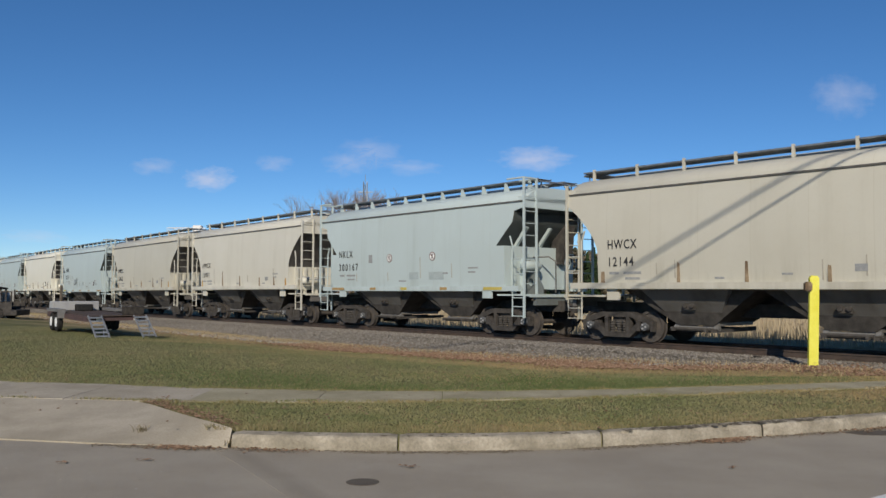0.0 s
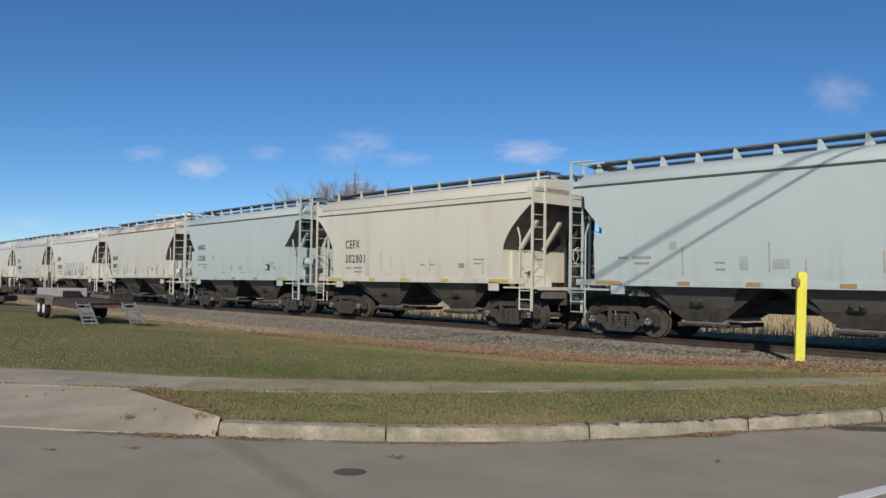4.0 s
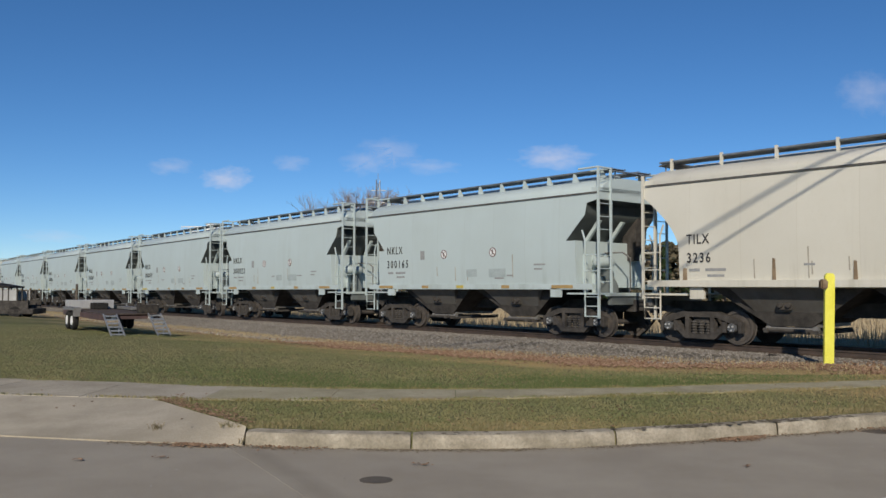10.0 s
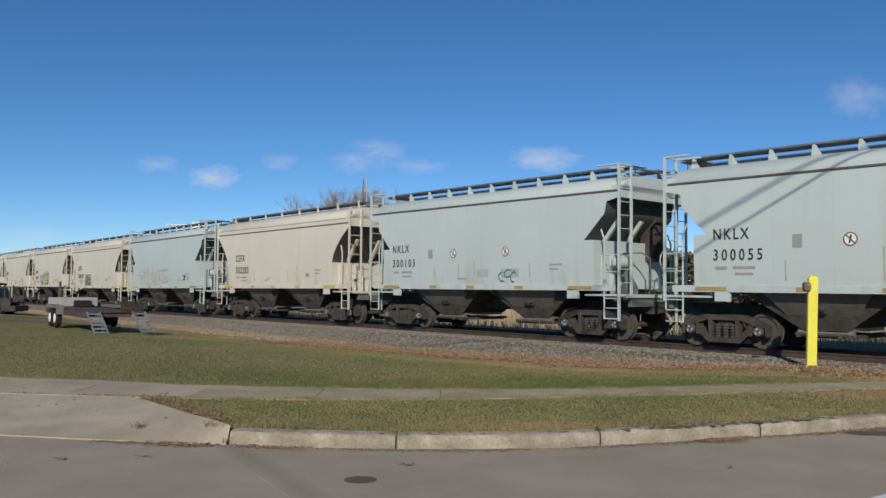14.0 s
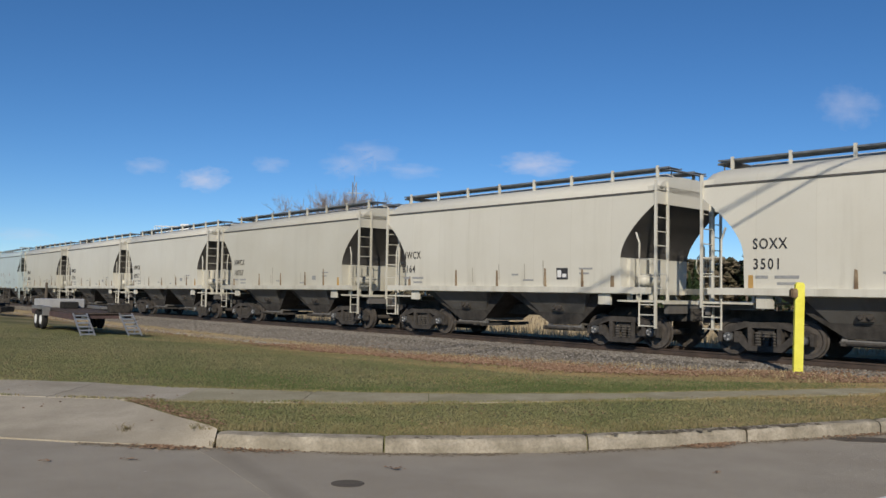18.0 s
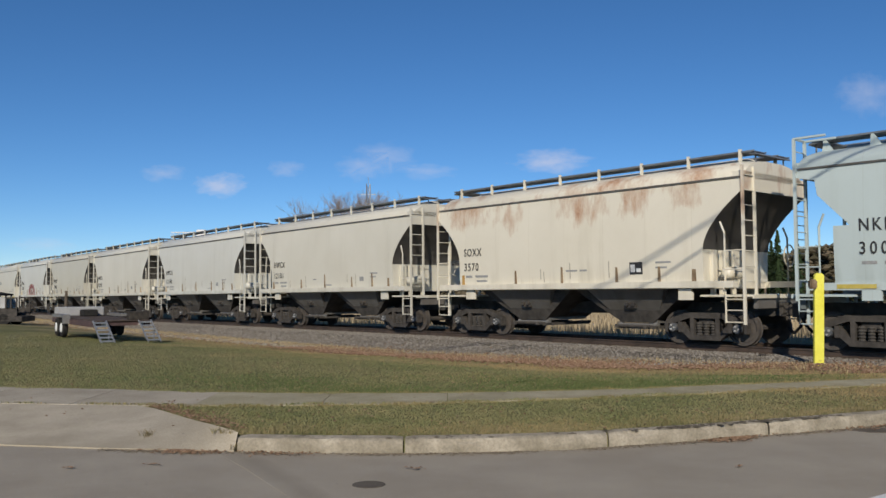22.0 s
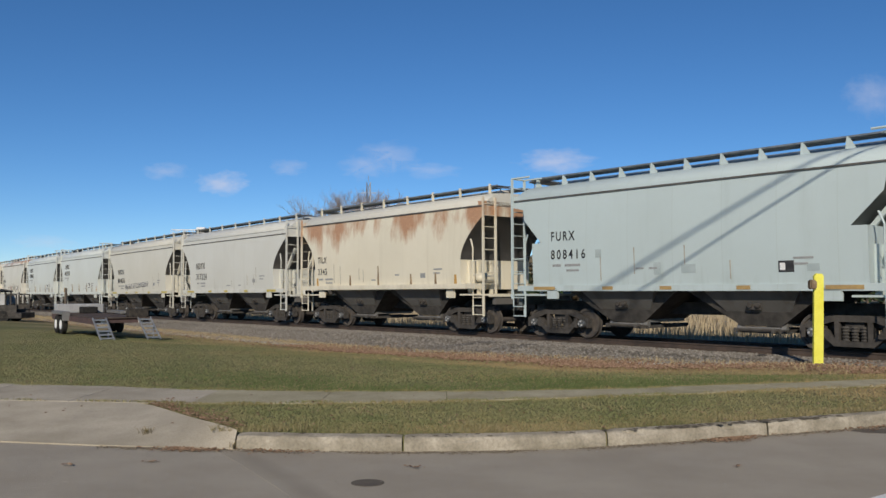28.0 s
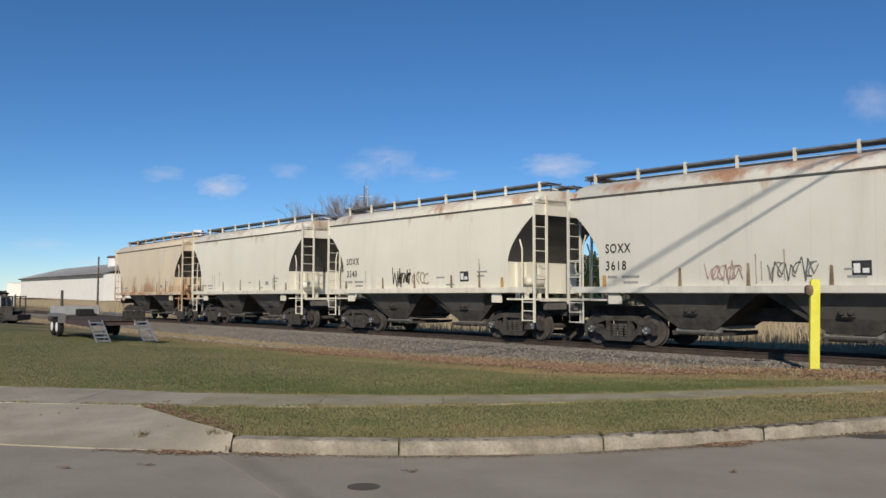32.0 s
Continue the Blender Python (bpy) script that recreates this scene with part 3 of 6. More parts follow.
    if kind == "blue":
        prism(bm, [(wall, 2.2), (xe - 0.55, 2.2), (xe - 0.42, 3.45), (wall - 0.2, 2.9)], 0.75, 1.25)
    else:
        prism(bm, [(wall + 0.02, 1.255), (xe - 0.25, 1.255), (xe - 0.1, 3.5), (xe - 0.3, 3.5), (wall + 0.02, 2.5)], 1.22, 1.48)
    bmesh.ops.recalc_face_normals(bm, faces=bm.faces)
    K["end_web"] = mesh_of("end_web", bm)
    bm = bmesh.new()
    holed_plate(bm, [(wall, 1.252), (xe - 0.08, 1.252), (xe - 0.08, 1.45), (wall + 0.16, 2.3), (wall, 2.3)], wall + 0.2, 1.62, 0.12, -0.015, 0.015)
    K["end_brace"] = mesh_of("end_brace", bm)
    bm = bmesh.new()
    rings_mesh(bm, [[(r * math.cos(i * math.pi / 7), y, r * math.sin(i * math.pi / 7)) for i in range(14)] for r, y in ((0.06, -0.40), (0.13, -0.36), (0.16, -0.30), (0.16, 0.30), (0.13, 0.36), (0.06, 0.40))])
    bmesh.ops.recalc_face_normals(bm, faces=bm.faces)
    K["air_tank"] = mesh_of("air_tank", bm)
    bm = bmesh.new()
    tube(bm, [(xe - 0.05, -0.1, 1.3), (xe - 0.05, -0.1, 2.25), (xe - 0.2, -0.25, 2.4), (wall, -0.3, 2.4)], 0.025)
    K["brake_pipe"] = mesh_of("brake_pipe", bm)
    bm = bmesh.new()
    prism(bm, [(xe - 0.34, -0.03), (xe - 0.34, 0.0), (xe, -0.05), (xe + 0.02, -0.09)], -0.85, 0.85)
    for y in (-0.7, 0.7):
        bar(bm, (xe - 0.1, y, -0.05), (xe - 0.1, y, -0.3), 0.02, 5)
    bmesh.ops.recalc_face_normals(bm, faces=bm.faces)
    K["crossover"] = mesh_of("crossover_board", bm)
    bm = bmesh.new()
    rim = [[((0.018 * math.cos(k * 1.257)), (0.27 + 0.018 * math.sin(k * 1.257)) * math.cos(i * math.pi / 8), (0.27 + 0.018 * math.sin(k * 1.257)) * math.sin(i * math.pi / 8)) for k in range(5)] for i in range(17)]
    rings_mesh(bm, rim, False)
    for i in range(3):
        a0 = 2 * math.pi * i / 3
        bar(bm, (0, 0, 0), (0, 0.27 * math.cos(a0), 0.27 * math.sin(a0)), 0.014, 5)
    K["brake_wheel"] = mesh_of("brake_wheel", bm)
    # ladder on an end corner, and the rail with its step on the side
    bm = bmesh.new()
    high = {"arch": 4.3, "plain": 4.42, "blue": 4.72, "slant": 4.72}[kind]
    for x in (-0.27, 0.27):
        box(bm, x - 0.03, x + 0.03, -0.03, 0.03, 1.1 if x > 0 else 0.55, high)
    for i in range(10 if high > 4.5 else 9):
        z = 1.2 + 0.36 * i
        bar(bm, (-0.27, 0, z), (0.27, 0, z), 0.014, 5)
    if high > 4.5:
        bar(bm, (-0.27, 0, high), (-0.27, 0.7, high), 0.03, 5)
        bar(bm, (0.27, 0, high), (0.27, 0.7, high), 0.03, 5)
        bar(bm, (-0.27, 0, high), (0.27, 0, high), 0.03, 5)
    K["ladder"] = mesh_of("ladder", bm)
    bm = bmesh.new()
    tube(bm, [(0, 0, 0.58), (0, 0, 2.72), (-0.12, 0.02, 3.0)], 0.026)
    K["handrail"] = mesh_of("handrail", bm)
    bm = bmesh.new()
    tube(bm, [(0, 0.03, 0), (0, 0, 0), (0.48, 0, 0), (0.48, 0.03, 0)], 0.016)
    K["grab_iron"] = mesh_of("grab_iron", bm)
    bm = bmesh.new()
    tube(bm, [(0.48, 0, 1.3), (0.48, 0, 1.14), (0, 0, 1.14), (0, 0, 0.88), (0.48, 0, 0.88), (0.48, 0, 0.6), (0, 0, 0.6)], 0.019)
    tube(bm, [(0.48, 0, 1.14), (0.48, 0, 0.88)], 0.019)
    K["step"] = mesh_of("corner_step", bm)
    bm = bmesh.new()
    prism(bm, [(-0.2, 0), (0.2, 0), (0.2, 0.16), (0.14, 0.3), (-0.2, 0.3)], -0.03, 0.03)
    K["jack_pad"] = mesh_of("jacking_pad", bm)
    # truck
    bm = bmesh.new()
    frame_bits = [
        [(-1.12, 0.52), (-0.98, 0.64), (-0.5, 0.80), (0.5, 0.80), (0.98, 0.64), (1.12, 0.52), (0.92, 0.50), (0.45, 0.66), (-0.45, 0.66), (-0.92, 0.50)],
        [(-0.78, 0.44), (-0.42, 0.12), (0.42, 0.12), (0.78, 0.44), (0.62, 0.50), (0.34, 0.24), (-0.34, 0.24), (-0.62, 0.50)],
        [(-0.40, 0.22), (-0.30, 0.22), (-0.30, 0.68), (-0.40, 0.68)], [(0.30, 0.22), (0.40, 0.22), (0.40, 0.68), (0.30, 0.68)],
        [(-1.14, 0.30), (-1.06, 0.30), (-1.04, 0.58), (-1.14, 0.56)], [(1.06, 0.30), (1.14, 0.30), (1.14, 0.56), (1.04, 0.58)],
        [(-0.74, 0.30), (-0.64, 0.30), (-0.62, 0.56), (-0.74, 0.56)], [(0.64, 0.30), (0.74, 0.30), (0.74, 0.56), (0.62, 0.56)],
    ]
    for k, bit in enumerate(frame_bits):
        prism(bm, bit, -0.10 - 0.002 * k, 0.09 - 0.002 * k)
    bmesh.ops.recalc_face_normals(bm, faces=bm.faces)
    K["side_frame"] = mesh_of("side_frame", bm, M["truck"])
    bm = bmesh.new()
    rings_mesh(bm, [[(r * math.cos(i * math.pi / 4), r * math.sin(i * math.pi / 4), 0.22 + 0.034 * k) for i in range(8)] for k, r in enumerate((0.06, 0.085, 0.06, 0.085, 0.06, 0.085, 0.06, 0.085, 0.06, 0.085, 0.06))])
    K["spring"] = mesh_of("spring", bm, M["black"])
    bm = bmesh.new()
    bar(bm, (0, 0, 0), (0, -0.13, 0), 0.12, 14, 0.105)
    n = len(bm.faces)
    for i in range(3):
        a = 2 * math.pi * i / 3
        bar(bm, (0.06 * math.cos(a), -0.128, 0.06 * math.sin(a)), (0.06 * math.cos(a), -0.155, 0.06 * math.sin(a)), 0.026, 6)
    bm.faces.ensure_lookup_table()
    for f in bm.faces[n:]:
        f.material_index = 1
    K["cap"] = mesh_of("bearing_cap", bm, M["cap"])
    K["cap"].materials.append(M["panel_grey"])
    bm = bmesh.new()
    bar(bm, (-0.5, -0.84, 0.44), (0.5, -0.84, 0.44), 0.05, 8)
    bar(bm, (-0.62, -0.84, 0.44), (-0.5, -0.84, 0.44), 0.075, 8)
    bar(bm, (0.5, -0.84, 0.44), (0.62, -0.84, 0.44), 0.075, 8)
    K["outlet_pipe"] = mesh_of("outlet_pipe", bm, M["dull_steel"])
    bm = bmesh.new()
    box(bm, -0.2, 0.2, -1.0, 1.0, 0.45, 0.72)
    K["bolster"] = mesh_of("bolster", bm, M["truck"])
    bm = bmesh.new()
    bar(bm, (0, -0.95, 0), (0, 0.95, 0), 0.08, 8)
    K["axle"] = mesh_of("axle", bm, M["wheel"])
    bm = bmesh.new()
    box(bm, -0.17, 0.17, -0.012, 0.0, -0.045, 0.045)
    K["mark"] = mesh_of("marking", bm, M["yellow_mark"])
    bm = bmesh.new()
    box(bm, -0.4, 0.4, -0.012, 0.0, -0.045, 0.045)
    K["wide_mark"] = mesh_of("marking", bm, M["yellow_mark"])
    bm = bmesh.new()
    prism(bm, [(-0.04, 0.0), (0.04, 0.0), (0.035, 0.50), (-0.03, 0.52)], -0.02, 0.02)
    K["stay"] = mesh_of("side_stay", bm)
    bm = bmesh.new()
    prism(bm, [(-0.07, 0.0), (0.05, 0.0), (0.05, 0.86), (-0.05, 0.9)], -0.02, 0.02)
    K["tall_stay"] = mesh_of("side_stay", bm)
    return K


KINDS = {"arch": build_kind("arch", "ledge"), "blue": build_kind("blue", "thin"), "plain": build_kind("plain", "thin"), "slant": build_kind("slant", "thin")}
COL = {
    "cream": ((0.62, 0.60, 0.52), 0.28), "tan": ((0.54, 0.52, 0.44), 0.32), "bright": ((0.74, 0.72, 0.62), 0.20), "grey": ((0.60, 0.60, 0.55), 0.28),
    "pale": ((0.63, 0.66, 0.62), 0.25), "blue": ((0.47, 0.55, 0.55), 0.22), "white": ((0.68, 0.68, 0.63), 0.25),
}
PAINTS = {k: paint(k + "_paint", c, d) for k, (c, d) in COL.items()}
PAINTS["rusty"] = paint("rusty_cream_paint", (0.70, 0.65, 0.52), 0.3, 1.35, 2.4, 3.7)
PAINTS["spots"] = paint("spotted_cream_paint", (0.72, 0.68, 0.57), 0.3, 0.62, 2.5, 3.5)
PAINTS["edge"] = paint("rusty_edge_paint", (0.80, 0.76, 0.64), 0.3, 0.55, 3.1, 4.2)
PAINTS["roofrust"] = paint("rusty_roof_paint", (0.67, 0.65, 0.57), 0.3, 1.15, 3.7, 4.25)
PAINTS["orange"] = paint("rusted_orange_paint", (0.74, 0.62, 0.45), 0.4, 1.45, 3.4, 1.5)
# dark end paints: shade below the roof's overhang is put into the colour
PAINTS["end_shade"] = paint("shaded_end_paint", (0.155, 0.148, 0.14), 0.4)
PAINTS["blue_end_shade"] = paint("shaded_blue_end_paint", (0.15, 0.17, 0.168), 0.3)
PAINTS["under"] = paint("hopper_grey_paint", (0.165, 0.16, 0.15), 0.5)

# where each car's rear coupler is, metres up the line at the start; kind, paint, marks, extra
CARS = [
    (-1.24, "arch", "tan", "HWCX", "12144", ""), (11.40, "blue", "blue", "NKLX", "300167", "signs"), (23.70, "arch", "cream", "HWCX", "10991", ""),
    (36.48, "arch", "tan", "HWCX", "13625", ""), (48.91, "blue", "blue", "IARX", "3233", "darktag"), (61.64, "arch", "bright", "", "", ""),
    (74.41, "blue", "blue", "", "", ""), (87.07, "plain", "cream", "CEFX", "302801", "yellow"), (99.36, "blue", "blue", "IARX", "3208", "yellow"),
    (111.67, "arch", "grey", "MQRX", "20021", "roofrust"), (124.55, "plain", "white", "CEFX", "335838", "bisto"), (137.22, "plain", "grey", "CEFX", "300305", "yellow"),
    (149.61, "plain", "white", "TOPX", "311115", "teal"), (162.26, "plain", "grey", "SOXX", "31799", ""), (174.43, "arch", "cream", "HWCX", "12927", ""),
    (186.97, "arch", "cream", "TILX", "3236", ""), (199.43, "blue", "blue", "NKLX", "300165", "signs"), (212.08, "blue", "blue", "NKLX", "300022", "signs"),
    (224.57, "blue", "blue", "NKLX", "300039", "signs"), (236.97, "blue", "blue", "NKLX", "300097", "signs"), (249.64, "blue", "blue", "NKLX", "300025", "signs"),
    (262.01, "blue", "blue", "NKLX", "300055", "signs"), (274.41, "blue", "blue", "NKLX", "300103", "signs"), (287.04, "plain", "cream", "CEFX", "303205", "yellow"),
    (299.55, "blue", "blue", "", "", "tag"), (312.22, "plain", "cream", "CEFX", "300278", "box"), (324.39, "arch", "cream", "TOPX", "18128", "loops"),
    (336.79, "arch", "cream", "SOXX", "3501", ""), (348.92, "arch", "cream", "HWCX", "8164", ""), (361.44, "arch", "tan", "HWCX", "10757", ""),
    (373.91, "arch", "cream", "HWCX", "12917", ""), (386.03, "arch", "cream", "HWCX", "11750", ""), (398.50, "arch", "tan", "HWCX", "13122", ""),
    (411.03, "blue", "blue", "NKLX", "300124", "signs"), (423.13, "arch", "spots", "SOXX", "3570", ""), (435.42, "arch", "cream", "HWCX", "12101", ""),
    (447.82, "arch", "grey", "HWCX", "11140", ""), (460.20, "arch", "cream", "HWCX", "12919", ""), (472.38, "arch", "tan", "HWCX", "11840", ""),
    (484.64, "arch", "grey", "HWCX", "11830", "red"), (497.15, "plain", "cream", "WSOX", "", "yellow"), (509.44, "plain", "white", "WSOX", "", ""),
    (521.77, "plain", "white", "WSOX", "", ""), (533.88, "blue", "blue", "FURX", "808416", "yellow"), (546.00, "arch", "rusty", "TILX", "3345", ""),
    (558.51, "plain", "grey", "NDYX", "317224", ""), (570.92, "plain", "cream", "WSOX", "804856", "compassion"), (583.27, "slant", "pale", "AOKX", "483769", ""),
    (595.45, "slant", "pale", "AOKX", "483866", ""), (607.73, "arch", "roofrust", "SOXX", "3618", "tags"), (619.87, "arch", "edge", "SOXX", "3540", "scribble"),
    (632.71, "arch", "edge", "", "", ""), (644.96, "arch", "orange", "", "", ""),
]
SPEED = 19.031
LETTER_SHIFT = {"12144": 0.1, "8164": -0.4, "20021": 0.2, "12919": -0.15}
LABELS = {
    "cream": "cream covered hopper car with faint dirt streaks", "tan": "dull beige covered hopper car with faint dirt streaks", "bright": "clean bright cream covered hopper car",
    "grey": "light grey weathered covered hopper car", "pale": "pale grey-green covered hopper car with clean sides", "blue": "pale blue-grey covered hopper car with triangular roof brackets",
    "white": "off-white covered hopper car with smooth sides", "rusty": "cream covered hopper car with broad rust runs", "spots": "cream covered hopper car with rust patches",
    "edge": "cream covered hopper car with rust along the roof edge",
    "roofrust": "off-white covered hopper car with a rusty roof", "orange": "covered hopper car stained orange with rust",
}
TRAIN = []


def side_words(words, size, x, z, car, label="", material=None, lean=0.0, bold=0.004, wide=1.12, narrow=0.75):
    me = text_mesh(words, size, material or M["ink"], lean, bold, wide, narrow)
    return place("lettering", me, car, (x, -half_w(z + size / 3) - 0.012, z), None, label, UPRIGHT)


def build_truck(K, car, x):
    truck = place("truck", K["bolster"], car, (x, 0, 0))
    for y in (-1.0, 1.0):
        place("side_frame", K["side_frame"], truck, (0, y, 0))
    for sx in (-0.2, 0.0, 0.2):
        place("spring", K["spring"], truck, (sx, -1.0, 0))
    for ax in (-0.89, 0.89):
        axle = place("axle", K["axle"], car, (x + ax, 0, WHEEL_R))
        AXLES.append(axle)
        for y, flip in ((-0.77, 0), (0.77, 180)):
            turn = pose(0, 0, 0, 0, 0, flip)
            place("wheel", WHEEL, axle, (0, y, 0), turn=turn)
            place("bearing_cap", K["cap"], axle, (0, y * 1.32, 0), turn=turn)


def stencil(car, x, z, w, h, material, label="", lift=0.0):
    """A flat painted bar on the street side, following the side's bulge."""
    key = (w, h, round(z, 2), material.name)
    if key not in BARS:
        bm = bmesh.new()
        y0, y1 = -half_w(z), -half_w(z + h)
        vs = [bm.verts.new(p) for p in ((0, y0 - 0.006, 0), (w, y0 - 0.006, 0), (w, y1 - 0.006, h), (0, y1 - 0.006, h))]
        vb = [bm.verts.new(p) for p in ((0, y0 + 0.01, 0), (w, y0 + 0.01, 0), (w, y1 + 0.01, h), (0, y1 + 0.01, h))]
        bm.faces.new(vs)
        for i in range(4):
            j = (i + 1) % 4
            bm.faces.new((vs[j], vs[i], vb[i], vb[j]))
        BARS[key] = mesh_of("stencil", bm, material)
    return place("stencil", BARS[key], car, (x, -lift, z), None, label)


BARS = {}


def round_sign_mesh():
    n = 20
    me = bpy.data.meshes.new("round_sign")
    verts, faces, mi = [(0, 0, 0.004)], [], []
    for r in (0.122, 0.15):
        verts += [(r * math.cos(2 * math.pi * i / n), r * math.sin(2 * math.pi * i / n), 0.004) for i in range(n)]
    verts += [(0.15 * math.cos(2 * math.pi * i / n), 0.15 * math.sin(2 * math.pi * i / n), -0.006) for i in range(n)]
    for i in range(n):
        j = (i + 1) % n
        faces += [(0, 1 + i, 1 + j), (1 + i, 1 + n + i, 1 + n + j, 1 + j), (1 + n + i, 1 + 2 * n + i, 1 + 2 * n + j, 1 + n + j)]
        mi += [0, 1, 1]
    k = len(verts)
    verts += [(-0.10, 0.075, 0.007), (-0.075, 0.10, 0.007), (0.10, -0.075, 0.007), (0.075, -0.10, 0.007)]
    faces.append((k, k + 3, k + 2, k + 1))
    mi.append(1)
    verts += [(-0.04, -0.09, 0.006), (0.0, -0.09, 0.006), (0.04, 0.09, 0.006), (0.0, 0.09, 0.006)]
    faces.append((k + 4, k + 5, k + 6, k + 7))
    mi.append(2)
    me.from_pydata(verts, [], faces)
    for m in ("white", "sign_red", "ink"):
        me.materials.append(M[m])
    me.polygons.foreach_set("material_index", mi)
    return me


SIGN = round_sign_mesh()


def stroke(bm, pts, w, y=0.0):
    """A flat brush stroke through points in x and z."""
    for i in range(len(pts) - 1):
        (xa, za), (xb, zb) = pts[i], pts[i + 1]
        d = math.hypot(xb - xa, zb - za) or 1
        nx, nz = -(zb - za) / d * w / 2, (xb - xa) / d * w / 2
        vs = [bm.verts.new(p) for p in ((xa - nx, y, za - nz), (xb - nx, y, zb - nz), (xb + nx, y, zb + nz), (xa + nx, y, za + nz))]
        bm.faces.new(vs)


def loop_pts(cx, cz, rx, rz, a0=0.0, a1=360.0, n=18, lean=0.0):
    out = []
    for i in range(n + 1):
        a = radians(a0 + (a1 - a0) * i / n)
        z = rz * math.sin(a)
        out.append((cx + rx * math.cos(a) + lean * z, cz + z))
    return out


def daub(car, bm, material, label):
    bmesh.ops.solidify(bm, geom=bm.faces[:], thickness=-0.004)
    return part("graffiti", bm, material, car, label, (0, -1.608, 0))


def daub_bisto(car):
    side_words("BiSTO", 1.1, -1.85, 1.62, car, "dark outline of graffiti letters", M["ink"], 0.1, 0.035, 1.0, 1.55)
    o = side_words("BiSTO", 1.1, -1.85, 1.62, car, "white graffiti letters", M["white"], 0.1, 0.0, 1.0, 1.55)
    o.location.y -= 0.006
    bm = bmesh.new()
    for i in range(3):
        stroke(bm, loop_pts(2.05 + 0.28 * i, 1.85, 0.15, 0.25, 30, 330, 12, 0.2), 0.04)
    daub(car, bm, M["faint"], "grey graffiti scrawl")


def daub_dome(car):
    """A heap of pink loops under a domed outline, edged with white lines."""
    pink, white = bmesh.new(), bmesh.new()
    for i in range(9):
        stroke(pink, loop_pts(-0.1 + 0.03 * i, 1.68 + 0.03 * i, 1.22 - 0.11 * i, 0.86 - 0.075 * i, -8 + 4 * i, 190 - 5 * i), 0.085, -0.0006 * i)
    for i in range(6):
        stroke(pink, loop_pts(-0.95 + 0.36 * i, 1.78, 0.24, 0.2, 130, 430, 14), 0.075, -0.0007 * i)
    stroke(pink, [(-1.35, 1.6), (1.1, 1.55)], 0.08, -0.006)
    for i, (x, rx, rz) in enumerate(((-0.1, 1.28, 0.93), (-0.6, 0.5, 0.62), (0.35, 0.55, 0.7), (-0.1, 0.3, 0.4))):
        stroke(white, loop_pts(x, 1.68, rx, rz, 0, 190), 0.03, -0.008 - 0.0006 * i)
    stroke(white, [(-1.3, 1.75), (-0.5, 1.62), (0.2, 1.9), (1.1, 1.66)], 0.035, -0.011)
    daub(car, pink, M["pink"], "pink dome-shaped graffiti of many loops")
    daub(car, white, M["white"], "white outlines over pink graffiti")


def daub_scrawl(material, label, x0, x1, z0, z1, n, w, seed):
    def put(car):
        rnd = random.Random(seed)
        bm = bmesh.new()
        for i in range(n):
            cx = x0 + (x1 - x0) * (i + 0.5) / n
            stroke(bm, loop_pts(cx, (z0 + z1) / 2 + rnd.uniform(-0.08, 0.08), (x1 - x0) / n * rnd.uniform(0.4, 0.75), (z1 - z0) / 2 * rnd.uniform(0.6, 1), rnd.uniform(0, 90), rnd.uniform(250, 420), 14, rnd.uniform(-0.2, 0.3)), w, -0.0008 * i)
        daub(car, bm, material, label)
    return put


def daub_jagged(material, label, x0, x1, z0, z1, n, w, seed):
    """Quick angular handwriting: a zigzag with a few crossing strokes."""
    def put(car):
        rnd = random.Random(seed)
        bm = bmesh.new()
        pts = [(x0 + (x1 - x0) * (i + rnd.uniform(-0.5, 0.5)) / n, (z0 if i % 2 else z1) + rnd.uniform(-0.12, 0.12)) for i in range(n + 1)]
        for i in range(0, n, 4):
            stroke(bm, pts[i:i + 5], w, -0.0004 * i)
        for i in range(5):
            cx = rnd.uniform(x0, x1)
            stroke(bm, loop_pts(cx, (z0 + z1) / 2, 0.1, 0.16, rnd.uniform(0, 90), rnd.uniform(220, 330), 9, 0.3), w, -0.008 - 0.0005 * i)
        daub(car, bm, material, label)
    return put


def daub_loops(car):
    bm = bmesh.new()
    x = -2.55
    stroke(bm, [(x, 2.5), (x + 0.62, 2.5), (x + 0.62, 2.25), (x + 0.3, 2.2), (x + 0.3, 1.95), (x + 0.5, 1.9), (x + 0.26, 1.45), (x, 1.42), (x + 0.05, 1.9), (x, 2.5)], 0.055)
    for i, lift in enumerate((0.0, 0.1, 0.12, 0.08)):
        cx = x + 0.92 + 0.52 * i
        stroke(bm, loop_pts(cx, 2.12 + lift, 0.26, 0.42, -40, 215), 0.055, -0.001 * i)
        stroke(bm, [(cx - 0.23, 1.9 + lift), (cx - 0.26, 1.45), (cx - 0.09, 1.44), (cx, 1.75), (cx + 0.15, 1.44), (cx + 0.29, 1.46), (cx + 0.2, 1.9 + lift)], 0.055, -0.0012 * i)
        stroke(bm, loop_pts(cx, 2.2 + lift, 0.1, 0.13), 0.05, -0.0014 * i)
    daub(car, bm, M["ink"], "black outlined graffiti lettering")


def daub_box(car):
    rnd = random.Random(12)
    bm = bmesh.new()
    k = 0
    for i in range(5):
        z = 1.58 + 0.16 * i
        stroke(bm, [(-1.95 + 0.14 * j, z + rnd.uniform(-0.03, 0.03)) for j in range(10)], 0.035, -0.0006 * k)
        k += 1
    for i in range(9):
        x = -1.95 + 0.155 * i
        stroke(bm, [(x + rnd.uniform(-0.05, 0.05), 1.55 + 0.17 * j) for j in range(5)], 0.035, -0.0006 * k)
        k += 1
    daub(car, bm, M["ink"], "dark blocky net of graffiti strokes")


